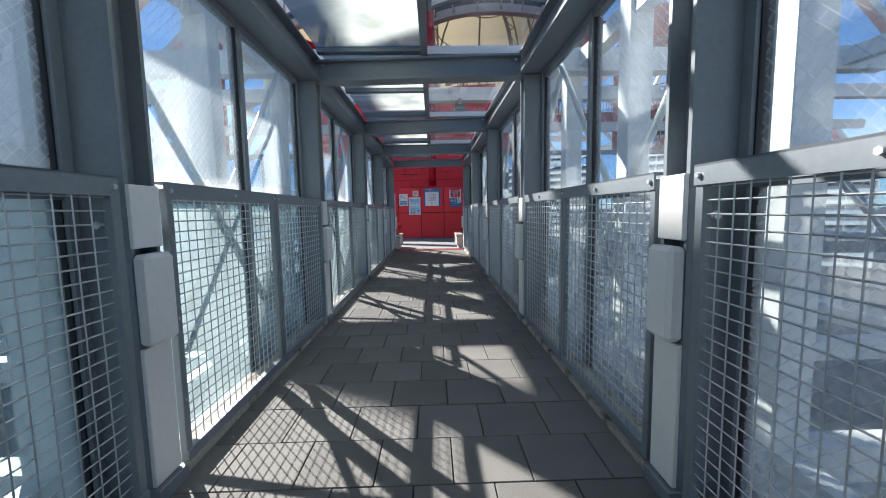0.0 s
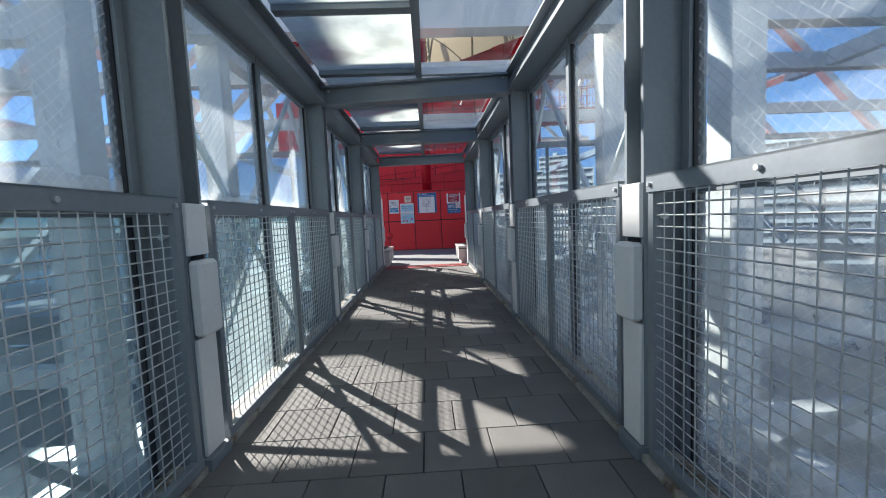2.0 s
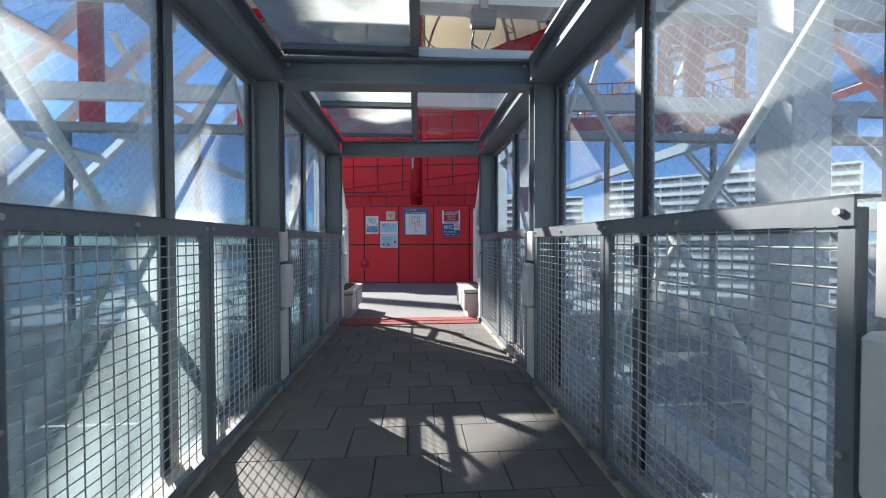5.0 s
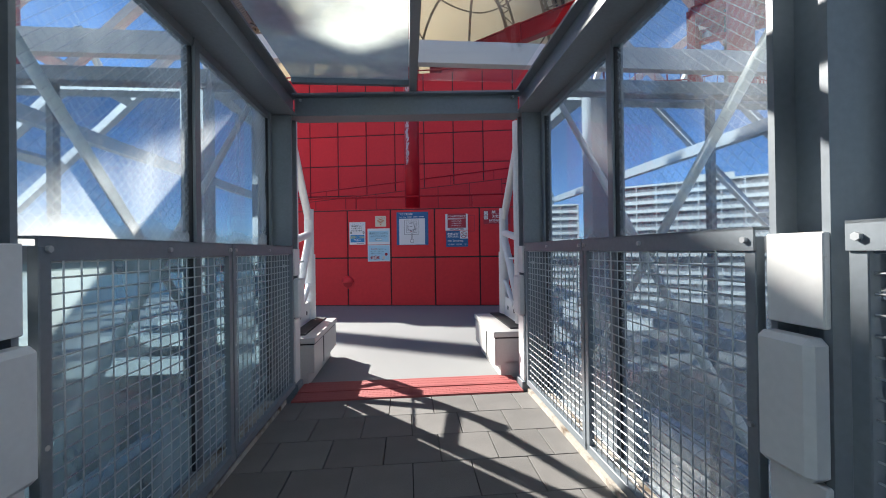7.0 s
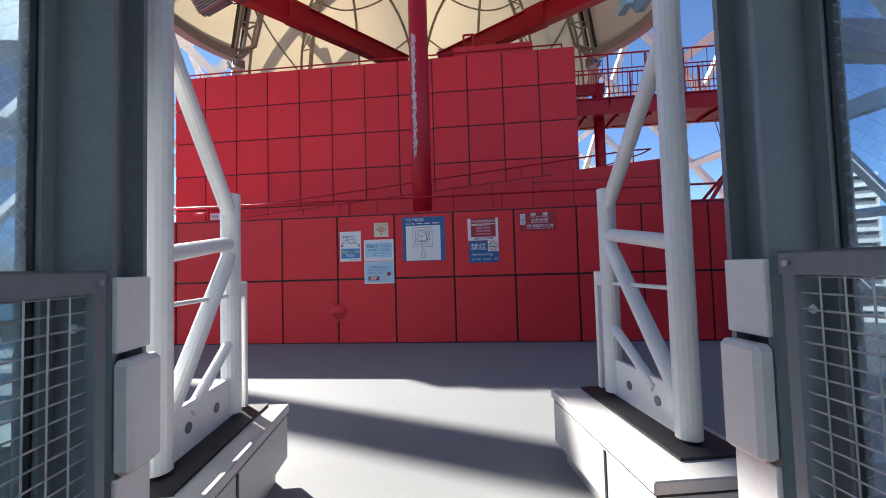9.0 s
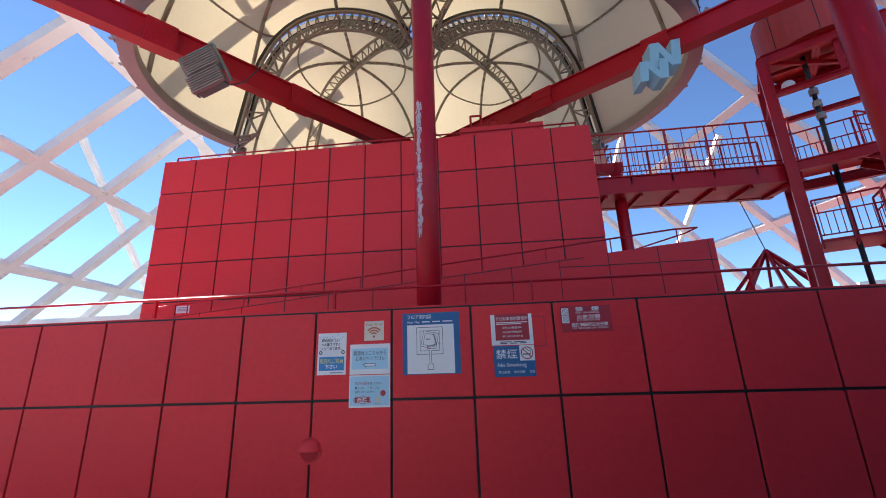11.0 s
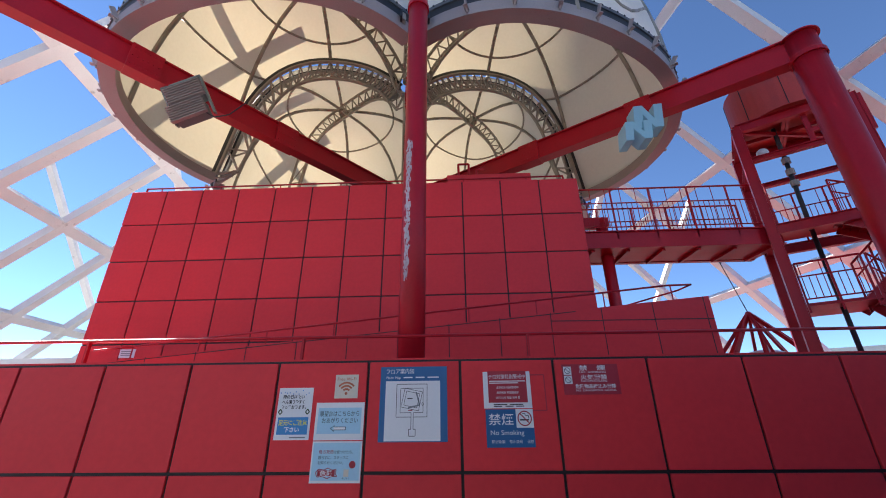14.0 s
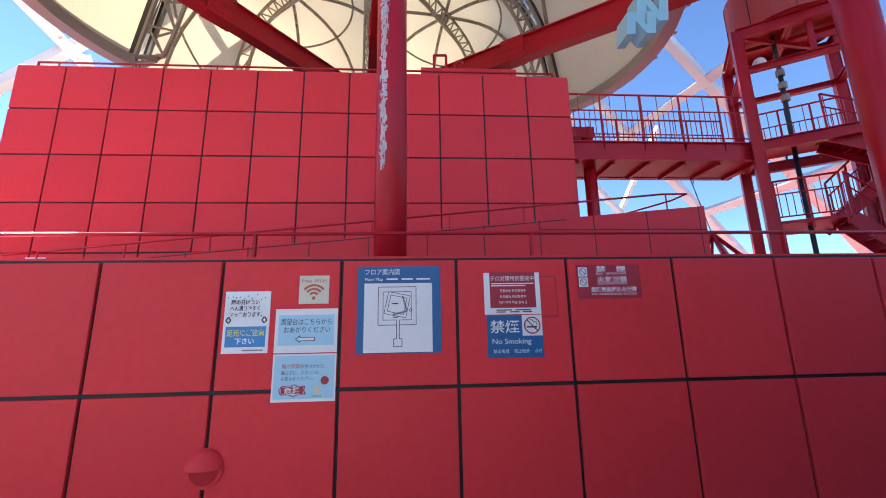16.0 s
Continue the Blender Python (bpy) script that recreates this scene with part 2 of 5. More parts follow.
M = {
    "steel": material("grey_painted_steel", (0.18, 0.205, 0.225), 0.40, vary=0.12, dirt=(0.16, 0.15, 0.13), dirt_amount=0.15, bump=0.03),
    "steel_dark": material("dark_grey_steel", (0.10, 0.11, 0.12), 0.45, vary=0.12, bump=0.03),
    "galv": material("galvanised_wire", (0.50, 0.52, 0.53), 0.38, 0.55, vary=0.12, grain=90, bump=0.0),
    "white_steel": material("white_painted_steel", (0.74, 0.74, 0.72), 0.38, vary=0.07, dirt=(0.42, 0.38, 0.33), dirt_amount=0.1, bump=0.02),
    "white_old": material("white_peeling_steel", (0.72, 0.69, 0.66), 0.5, vary=0.10, stain=0.8, dirt=(0.30, 0.27, 0.24), dirt_amount=0.35, bump=0.03),
    "cover": material("white_cover_plate", (0.72, 0.72, 0.70), 0.45, vary=0.06, dirt=(0.35, 0.32, 0.28), dirt_amount=0.18, bump=0.02),
    "stone": material("pale_stone_cladding", (0.50, 0.49, 0.47), 0.45, vary=0.08, grain=60, bump=0.02),
    "tile": material("grey_concrete_tile", (0.168, 0.162, 0.153), 0.8, vary=0.22, grain=160, stain=3, bump=0.25, per_object=0.12, spec=0.3),
    "joint": material("dark_joint", (0.02, 0.02, 0.02), 0.9, vary=0.2),
    "deck": material("grey_deck_coating", (0.24, 0.245, 0.243), 0.72, vary=0.10, grain=120, stain=0.6, bump=0.06, dirt=(0.13, 0.135, 0.13), dirt_amount=0.3, spec=0.3),
    "tactile": material("red_warning_strip", (0.34, 0.085, 0.08), 0.7, vary=0.18, grain=80, bump=0.15),
    "red": material("red_panel_paint", (0.67, 0.038, 0.047), 0.5, vary=0.07, grain=14, stain=0.8, bump=0.03, per_object=0.05, dirt=(0.36, 0.014, 0.02), dirt_amount=0.08, spec=0.22),
    "red_gloss": material("red_gloss_steel", (0.43, 0.008, 0.018), 0.38, vary=0.10, grain=20, bump=0.02, spec=0.3),
    "red_rust": material("red_worn_tank", (0.50, 0.045, 0.03), 0.55, vary=0.15, stain=1.2, bump=0.04, dirt=(0.3, 0.06, 0.03), dirt_amount=0.2),
    "bare": material("bare_scuffed_paint", (0.50, 0.42, 0.42), 0.6, vary=0.35, grain=30),
    "seam": material("black_sealant", (0.012, 0.012, 0.014), 0.6, vary=0.2),
    "rim": material("weathered_pink_grey_steel", (0.33, 0.285, 0.28), 0.55, vary=0.12, stain=1.0, dirt=(0.16, 0.12, 0.11), dirt_amount=0.25, bump=0.05),
    "rib": material("beige_grey_rib", (0.33, 0.30, 0.26), 0.5, vary=0.12),
    "black": material("black_band", (0.025, 0.027, 0.03), 0.5, vary=0.3),
    "membrane": membrane_material("white_membrane", (0.78, 0.77, 0.73), 0.17),
    "blue_sign": material("pale_blue_panel", (0.30, 0.52, 0.60), 0.5, vary=0.05),
    "lamp": material("grey_green_lamp", (0.16, 0.18, 0.16), 0.45, vary=0.2),
    "conc": material("far_concrete", (0.50, 0.49, 0.46), 0.8, vary=0.08, grain=3, stain=0.2, bump=0.0),
    # concrete with balcony shade put into its dark colour; roof unit plinths share it
    "conc_shade": material("shaded_concrete", (0.12, 0.12, 0.13), 0.7, vary=0.2, grain=2, stain=0.3, bump=0.0),
    "asphalt": material("asphalt_ground", (0.10, 0.105, 0.11), 0.85, vary=0.3, grain=0.8, stain=0.03, bump=0.0, dirt=(0.14, 0.14, 0.13), dirt_amount=0.3),
    "soil": material("dry_soil", (0.25, 0.165, 0.085), 0.95, vary=0.25, grain=1.5, stain=0.2, bump=0.0),
    "leaf": material("dark_foliage", (0.045, 0.07, 0.03), 0.7, vary=0.4, grain=6, bump=0.0),
    "water": material("grey_water", (0.05, 0.07, 0.08), 0.12, vary=0.2, grain=0.6, stain=0.05, bump=0.15),
    "paper": material("white_paper", (0.72, 0.73, 0.74), 0.45, vary=0.03, bump=0.0),
    "paper_blue": material("pale_blue_paper", (0.36, 0.60, 0.74), 0.45, vary=0.05, bump=0.0),
    "blue": material("blue_sign", (0.01, 0.11, 0.28), 0.4, vary=0.03, bump=0.0),
    "blue_mid": material("mid_blue_print", (0.03, 0.22, 0.50), 0.4, vary=0.03, bump=0.0),
    "sign_red": material("red_sign", (0.36, 0.015, 0.035), 0.4, vary=0.03, bump=0.0),
    "ink": material("black_ink", (0.015, 0.015, 0.02), 0.5, vary=0.05, bump=0.0),
    "ink_white": material("white_ink", (0.75, 0.75, 0.76), 0.5, vary=0.03, bump=0.0),
    "ink_orange": material("orange_ink", (0.45, 0.12, 0.05), 0.5, vary=0.1, bump=0.0),
    "ink_yellow": material("yellow_ink", (0.62, 0.60, 0.10), 0.5, vary=0.05, bump=0.0),
    "cream": material("cream_paper", (0.62, 0.56, 0.46), 0.5, vary=0.05, bump=0.0),
    "kerb": material("stained_concrete_kerb", (0.40, 0.37, 0.32), 0.8, vary=0.25, grain=50, stain=2.0, dirt=(0.11, 0.065, 0.03), dirt_amount=0.75, bump=0.15),
    "moss": material("mossy_rust", (0.13, 0.075, 0.03), 0.9, vary=0.5, grain=60, bump=0.2),
    "roof_grey": material("weathered_roof_sheet", (0.26, 0.25, 0.23), 0.8, vary=0.25, grain=2.0, stain=0.25, bump=0.0, dirt=(0.17, 0.12, 0.07), dirt_amount=0.45),
    "glass_low": pane_material("dusty_green_glass", (0.70, 0.80, 0.80), 0.32, milky=(0.56, 0.66, 0.67), streak=0.8),
    "glass": pane_material("wired_glass", (0.92, 0.97, 0.97), 0.11, wire=True, stained=0.35),
    "glass_left": pane_material("dusty_wired_glass", (0.86, 0.93, 0.94), 0.21, wire=True, stained=0.8),
    "frost": pane_material("frosted_roof_glass", (0.75, 0.80, 0.80), 0.55, milky=(0.56, 0.60, 0.57), streak=0.5, through=0.8),
    "mirror": material("blue_mirror_glass", (0.40, 0.47, 0.56), 0.0, 1.0, vary=0.02, grain=2, bump=0.0, polish=0.012),
    "roof_clear": pane_material("clear_roof_glass", (0.93, 0.96, 0.96), 0.02),
}


# ---- mesh helpers ----
def part(name, bm, mat, parent=None, label=""):
    me = bpy.data.meshes.new(name)
    bmesh.ops.recalc_face_normals(bm, faces=bm.faces)
    bm.to_mesh(me)
    bm.free()
    me.materials.append(M[mat] if isinstance(mat, str) else mat)
    ob = new(name, me)
    if parent:
        ob.parent = parent
        top = parent
        at = Vector(parent.location)
        while top.parent:
            top = top.parent
        ob.matrix_parent_inverse = Matrix.Translation(-Vector(top.location)) if parent is top else Matrix()
    if label:
        ob["label"] = label
    return ob


def thing(name, at, label, category, group="", kind=""):
    ob = new(name)
    ob.empty_display_size = 0.1
    ob.location = at
    return tagged(ob, label, category, group, kind)


def structure(name, bm, mat, label, category=""):
    return tagged(part(name, bm, mat), label, category or name.split("_")[0], "", "structure")


def smooth(ob):
    for p in ob.data.polygons:
        p.use_smooth = True
    return ob


def box(bm, x0, x1, y0, y1, z0, z1, bevel=0.0):
    r = bmesh.ops.create_cube(bm, size=1.0, matrix=Matrix.Translation(((x0 + x1) / 2, (y0 + y1) / 2, (z0 + z1) / 2)) @ Matrix.Diagonal((x1 - x0, y1 - y0, z1 - z0, 1)))
    if bevel:
        edges = list({e for v in r["verts"] for e in v.link_edges})
        bmesh.ops.bevel(bm, geom=edges, offset=bevel, segments=1, affect="EDGES", profile=0.5)
    return bm


def B(*a, **k):
    return box(bmesh.new(), *a, **k)


def bar(bm, p, q, w, h, up=(0, 0, 1)):
    """A rectangular bar from p to q, w across and h along up."""
    p, q = Vector(p), Vector(q)
    d = (q - p).normalized()
    side = d.cross(Vector(up))
    if side.length < 1e-4:
        side = d.cross(Vector((1, 0, 0)))
    side.normalize()
    u = side.cross(d).normalized()
    vs = [bm.verts.new(c + side * sx * w / 2 + u * sz * h / 2) for c in (p, q) for sx, sz in ((-1, -1), (1, -1), (1, 1), (-1, 1))]
    for f in ((0, 1, 2, 3), (7, 6, 5, 4), (0, 4, 5, 1), (1, 5, 6, 2), (2, 6, 7, 3), (3, 7, 4, 0)):
        bm.faces.new([vs[i] for i in f])
    return bm


def tube(bm, p, q, r, n=10, r2=None):
    p, q = Vector(p), Vector(q)
    m = Matrix.Translation((p + q) / 2) @ (q - p).to_track_quat("Z", "Y").to_matrix().to_4x4()
    bmesh.ops.create_cone(bm, cap_ends=True, segments=n, radius1=r, radius2=r if r2 is None else r2, depth=(q - p).length, matrix=m)
    return bm


def path_tube(bm, pts, r, n=6):
    for a, b in zip(pts, pts[1:]):
        tube(bm, a, b, r, n)
    return bm


def i_beam(bm, p, q, w, h, flange=0.02, web=0.02, up=(0, 0, 1)):
    """One rolled I section from p to q, w wide and h deep along up."""
    p, q = Vector(p), Vector(q)
    d = (q - p).normalized()
    side = d.cross(Vector(up))
    if side.length < 1e-4:
        side = d.cross(Vector((1, 0, 0)))
    side.normalize()
    u = side.cross(d).normalized()
    a, b, c = w / 2, web / 2, h / 2
    ring = [(-a, -c), (a, -c), (a, -c + flange), (b, -c + flange), (b, c - flange), (a, c - flange), (a, c), (-a, c), (-a, c - flange), (-b, c - flange), (-b, -c + flange), (-a, -c + flange)]
    ends = [[bm.verts.new(e + side * x + u * z) for x, z in ring] for e in (p, q)]
    for k in range(12):
        m = (k + 1) % 12
        bm.faces.new((ends[0][k], ends[0][m], ends[1][m], ends[1][k]))
    for e in ends:
        bm.faces.new((e[0], e[1], e[2], e[11])), bm.faces.new((e[3], e[4], e[9], e[10])), bm.faces.new((e[5], e[6], e[7], e[8]))
        bm.faces.new((e[2], e[3], e[10], e[11])), bm.faces.new((e[4], e[5], e[8], e[9]))
    return bm


# ---- covered bridge ----
XL, XR = -1.065, 1.08                 # inner faces of the posts, in the bridge's own axes
BAY = 2.727
BRIDGE = Matrix.Rotation(radians(10.3), 4, "Z") @ Matrix.Translation((2.85, 0, 0))
before = set(bpy.data.objects)
POSTS = [1.57 + BAY * k for k in range(-3, 5)]
Y0, Y1 = POSTS[0], POSTS[-1]
POST_ROWS = {1: POSTS, -1: [y + d for y, d in zip(POSTS, (0.13, 0.13, 0.13, 0.11, 0.14, 0.28, 0.10, 0.20))]}     # the west posts stand a little further on
structure("floor_bridge_bed", B(XL - 0.45, XR + 0.45, Y0 - 0.1, 12.30, -0.22, -0.03), "joint", "dark bed under the bridge's floor tiles", "floor")

# posts with their cover plates and lamp boxes
def bridge_post(x_in, side, y):
    """side is +1 for posts whose outside lies towards +x."""
    t = thing("steel_post", (x_in + side * 0.1, y, 0), "grey painted steel post with white cover plates beside mesh fencing", "post", "posts of the covered bridge")
    a, b = sorted((x_in + side * 0.03, x_in + side * 0.25))
    bm = i_beam(bmesh.new(), ((a + b) / 2, y, -0.2), ((a + b) / 2, y, 2.64), b - a, 0.175, 0.022, 0.08, (0, 1, 0))
    part("column", bm, "steel", t)
    a, b = sorted((x_in + side * 0.012, x_in + side * 0.04))
    part("cover_plate", B(a, b, y - 0.084, y + 0.084, 0.07, 0.68, bevel=0.004), "cover", t, "white lower cover plate, scuffed")
    part("cover_plate", B(a, b, y - 0.084, y + 0.084, 1.10, 1.36, bevel=0.004), "cover", t, "white upper cover plate")
    a, b = sorted((x_in - side * 0.035, x_in + side * 0.04))
    part("lamp_box", B(a, b, y - 0.084, y + 0.084, 0.69, 1.075, bevel=0.018), "cover", t, "white plastic lamp box")
    a, b = sorted((x_in - side * 0.01, x_in + side * 0.05))
    part("shoe", B(a, b, y - 0.10, y + 0.10, -0.02, 0.065, bevel=0.004), "steel", t, "stained grey base shoe")
    bm = bmesh.new()
    a = x_in + side * 0.09
    tube(bm, (a, y - 0.16, 1.20), (a, y - 0.10, 1.20), 0.009, 8)
    tube(bm, (a, y - 0.165, 1.20), (a, y - 0.15, 1.20), 0.016, 6)
    part("bolt", bm, "galv", t)
    return t


for x_in, side in ((XL, -1), (XR, 1)):
    base = bridge_post(x_in, side, POST_ROWS[side][0])
    for y in POST_ROWS[side][1:]:
        copy_thing(base, Matrix.Translation((x_in + side * 0.1, y, 0)))


# mesh fence panels: two to a bay on each side
def fence_panel(x, side, y0, y1):
    t = thing("fence_panel", (x, y0, 0.06), "grey steel framed fence panel with welded wire mesh", "fence", "mesh fence panels of the bridge")
    z0, z1 = 0.07, 1.385
    for y in (y0 + 0.022, y1 - 0.022):
        part("stile", B(x - 0.012, x + 0.022, y - 0.022, y + 0.022, z0, z1 - 0.03, bevel=0.003), "steel", t)
    a, b = sorted((x - side * 0.02, x + side * 0.05))
    bm = box(bmesh.new(), a, b, y0, y1, z1 - 0.008, z1)
    a, b = sorted((x - side * 0.02, x - side * 0.012))
    box(bm, a, b, y0, y1, z1 - 0.075, z1)
    part("top_rail", bm, "steel", t)
    part("bottom_rail", B(x - 0.012, x + 0.03, y0, y1, z0 - 0.02, z0 + 0.035, bevel=0.003), "steel", t)
    bm = bmesh.new()
    pitch = 0.052
    n = int((y1 - y0 - 0.06) / 0.068)
    for k in range(n + 1):
        y = y0 + 0.04 + k * (y1 - y0 - 0.08) / n
        tube(bm, (x, y, z0 + 0.02), (x, y, z1 - 0.02), 0.0034, 4)
    n = int((z1 - z0) / pitch)
    for k in range(1, n):
        z = z0 + 0.03 + k * (z1 - z0 - 0.06) / n
        tube(bm, (x + side * 0.0045, y0 + 0.02, z), (x + side * 0.0045, y1 - 0.02, z), 0.0034, 4)
    part("wire_mesh", bm, "galv", t, "welded galvanised wire mesh")
    for yy in (y0 + 0.03, (y0 + y1) / 2, y1 - 0.03):
        bm = bmesh.new()
        tube(bm, (x - side * 0.032, yy, z1 - 0.04), (x - side * 0.015, yy, z1 - 0.04), 0.011, 6)
        part("bolt", bm, "galv", t)
    for zz in (0.35, 0.75):
        bm = bmesh.new()
        tube(bm, (x - side * 0.024, y0 + 0.022, zz), (x - side * 0.008, y0 + 0.022, zz), 0.009, 6)
        part("bolt", bm, "galv", t)
    return t


for x, side in ((XL - 0.035, -1), (XR + 0.035, 1)):
    for y, y_next in zip(POST_ROWS[side], POST_ROWS[side][1:]):
        half = (y_next - y - 0.26) / 2
        for k in range(2):
            ya = y + 0.13 + k * half + (0.005 if k else 0)
            fence_panel(x, side, ya, ya + half - 0.008)

# glazed sides: outer frames, mullions and panes
for x, side, mat, tag in ((XL - 0.25, -1, "glass_left", "west"), (XR + 0.25, 1, "glass", "east")):
    for n_, (y, y_next) in enumerate(zip(POST_ROWS[side], POST_ROWS[side][1:])):
        bay = y_next - y
        t = tagged(thing("window_%s_%d" % (tag, n_ + 1), (x, y, 0), "dusty wired glass window in grey steel mullions beside the bridge", "window"), kind="structure")
        bm = bmesh.new()
        for yy, w in ((y + 0.115, 0.05), (y + bay / 2, 0.06), (y + bay - 0.115, 0.05)):
            box(bm, x - 0.04, x + 0.04, yy - w / 2, yy + w / 2, -0.1, 2.66)
        for zz in (-0.02, 1.33, 2.62):
            box(bm, x - 0.03, x + 0.03, y + 0.14, y + bay / 2 - 0.03, zz - 0.03, zz + 0.03)
            box(bm, x - 0.03, x + 0.03, y + bay / 2 + 0.03, y + bay - 0.14, zz - 0.03, zz + 0.03)
        part("window_frame", bm, "steel", t)
        bm = bmesh.new()
        for yy in (y + 0.143, y + bay / 2 - 0.033, y + bay / 2 + 0.033, y + bay - 0.143):
            box(bm, x - 0.022, x + 0.022, yy - 0.006, yy + 0.006, 0.012, 2.588)
        part("gasket", bm, "seam", t, "black rubber gasket")
        for ya, yb in ((y + 0.135, y + bay / 2 - 0.028), (y + bay / 2 + 0.028, y + bay - 0.135)):
            for za, zb in ((0.012, 1.30), (1.362, 2.588)):
                p = part("pane", B(x - 0.003, x + 0.003, ya, yb, za, zb), "glass_low" if side < 0 and zb < 1.4 else mat, t, "dusty wired glass pane")
                p.visible_shadow = False
    # bracing pipes outside the glass
    xo = x + side * 0.17
    for y, y_next in zip(POST_ROWS[side], POST_ROWS[side][1:]):
        bay = y_next - y
        t = thing("cross_brace", (xo, y + bay / 2, -0.2), "pale grey crossed steel bracing pipes outside the glass", "brace", "bracing pipes of the bridge")
        for za, zb, o in ((-0.15, 2.75, 0.0), (2.75, -0.15, 0.06)):
            bm = bmesh.new()
            tube(bm, (xo + side * o, y + 0.05, za), (xo + side * o, y + bay - 0.05, zb), 0.027, 10)
            smooth(part("pipe", bm, "white_steel", t))

# eaves beams, portal beams, roof bars and roof panes
for x, side in ((XL, -1), (XR, 1)):
    xa = x + side * 0.115
    bm = i_beam(bmesh.new(), (xa, Y0 - 0.1, 2.765), (xa, POST_ROWS[side][-1] + 0.12, 2.765), 0.25, 0.24, 0.02, 0.10)
    t = thing("eaves_beam", (xa, Y0, 2.645), "grey painted steel eaves beam along the bridge", "beam", "eaves beams")
    part("beam_section", bm, "steel", t)
for y, y_west in zip(POSTS, POST_ROWS[-1]):
    t = thing("portal_beam", ((XL + XR) / 2, y, 2.64), "grey painted steel cross beam over the bridge", "beam", "portal beams")
    bm = i_beam(bmesh.new(), (XL - 0.008, y_west, 2.737), (XR + 0.008, y, 2.737), 0.20, 0.222, 0.02, 0.06)
    part("beam_section", bm, "steel", t)
    for xx, yy in ((XL + 0.05, y_west), (XR - 0.05, y)):
        part("bolt", tube(bmesh.new(), (xx, yy - 0.06, 2.80), (xx, yy - 0.03, 2.80), 0.014, 6), "galv", t)
XM = 0.07
t = thing("roof_bar", (XM, Y0, 2.85), "grey steel ridge bar between the roof panes", "roof bar")
part("bar", B(XM - 0.035, XM + 0.035, Y0 - 0.1, Y1 + 0.10, 2.852, 2.96), "steel", t)
for y in POSTS[:-1]:
    for k in range(2):
        ya, yb = y + k * BAY / 2 + 0.03, y + (k + 1) * BAY / 2 - 0.03
        t = tagged(thing("roof_window", (-0.5, ya, 2.92), "frosted wired roof glass in grey steel bars", "roof window", "frosted roof panes"))
        p = part("pane", B(XL + 0.02, XM - 0.04, ya + 0.02, yb - 0.02, 2.935, 2.943), "frost", t, "milky wired glass")
        p.visible_shadow = False
        bm = bmesh.new()
        box(bm, XL + 0.02, XM - 0.036, ya - 0.03, ya + 0.02, 2.89, 2.95)
        box(bm, XL + 0.02, XM - 0.036, yb - 0.02, yb + 0.028, 2.89, 2.95)
        part("glazing_bar", bm, "steel", t)
    t = thing("roof_window", (0.5, y, 2.92), "clear roof glass in grey steel bars", "roof window", "clear roof panes")
    p = part("pane", B(XM + 0.04, XR - 0.02, y + 0.05, y + BAY - 0.05, 2.935, 2.943), "roof_clear", t, "clear glass")
    p.visible_shadow = False
    part("glazing_bar", B(XM + 0.036, XR + 0.1, y - 0.03, y + 0.04, 2.87, 2.95), "white_steel", t)

# back wall closing the bridge behind the start
structure("wall_south", B(XL - 0.6, XR + 0.6, Y0 - 0.35, Y0 - 0.15, -0.2, 3.0), "steel", "plain grey wall closing the bridge", "wall")

# edge gutters with rust and moss
for x, side in ((XL - 0.10, -1), (XR + 0.10, 1)):
    structure("trim_kerb_%s" % ("west" if side < 0 else "east"), B(x - 0.09, x + 0.09, Y0, Y1 - 0.2, -0.05, 0.035), "kerb", "stained concrete kerb under the fence", "kerb")

# ---- deck beyond the bridge ----
structure("floor_deck", B(-40, 40, 12.74, 60, -0.40, -0.004), "deck", "grey coated deck floor", "floor")
t = thing("tactile_strip", (0, 12.5, -0.03), "faded red ribbed warning strip at the end of the bridge", "floor strip")
for ya, yb, z in ((12.30, 12.50, 0.012), (12.51, 12.77, 0.018)):
    bm = box(bmesh.new(), XL + 0.02, XR - 0.02, ya, yb, -0.05, z, bevel=0.004)
    p = part("plate", bm, "tactile", t)
    bm = bmesh.new()
    nx = 64
    for k in range(nx):
        for j in range(4):
            cx = XL + 0.05 + k * (XR - XL - 0.1) / (nx - 1)
            cy = ya + 0.03 + j * (yb - ya - 0.06) / 3
            a = radians(45 if (k + j) % 2 else -45)
            d = Vector((math.cos(a), math.sin(a), 0)) * 0.011
            bar(bm, Vector((cx, cy, z + 0.001)) - d, Vector((cx, cy, z + 0.001)) + d, 0.006, 0.004)
    part("tread_ribs", bm, "tactile", t)["kind"] = "stuff"


def end_plinth(xa, xb, inner):
    t = thing("plinth", ((xa + xb) / 2, 13.3, 0), "pale polished stone clad plinth under a white steel frame", "plinth", "plinths at the bridge's end")
    y0, y1 = 12.74, 13.92
    part("base", B(xa + 0.06, xb - 0.06, y0 + 0.0, y1 - 0.06, -0.004, 0.16), "stone", t, "recessed stone base")
    part("body", B(xa, xb, y0, y1, 0.12, 0.40, bevel=0.006), "stone", t)
    part("cap", B(xa - 0.012, xb + 0.012, y0 - 0.012, y1 + 0.012, 0.415, 0.47, bevel=0.006), "stone", t)
    part("seam", B(xa + 0.004, xb - 0.004, y0 + 0.004, y1 - 0.004, 0.395, 0.42), "seam", t, "black joint")
    xi = xb if inner > 0 else xa
    part("seam", B(xi - 0.005, xi + 0.005, 13.16, 13.18, 0.125, 0.395), "seam", t, "black joint")
    return t


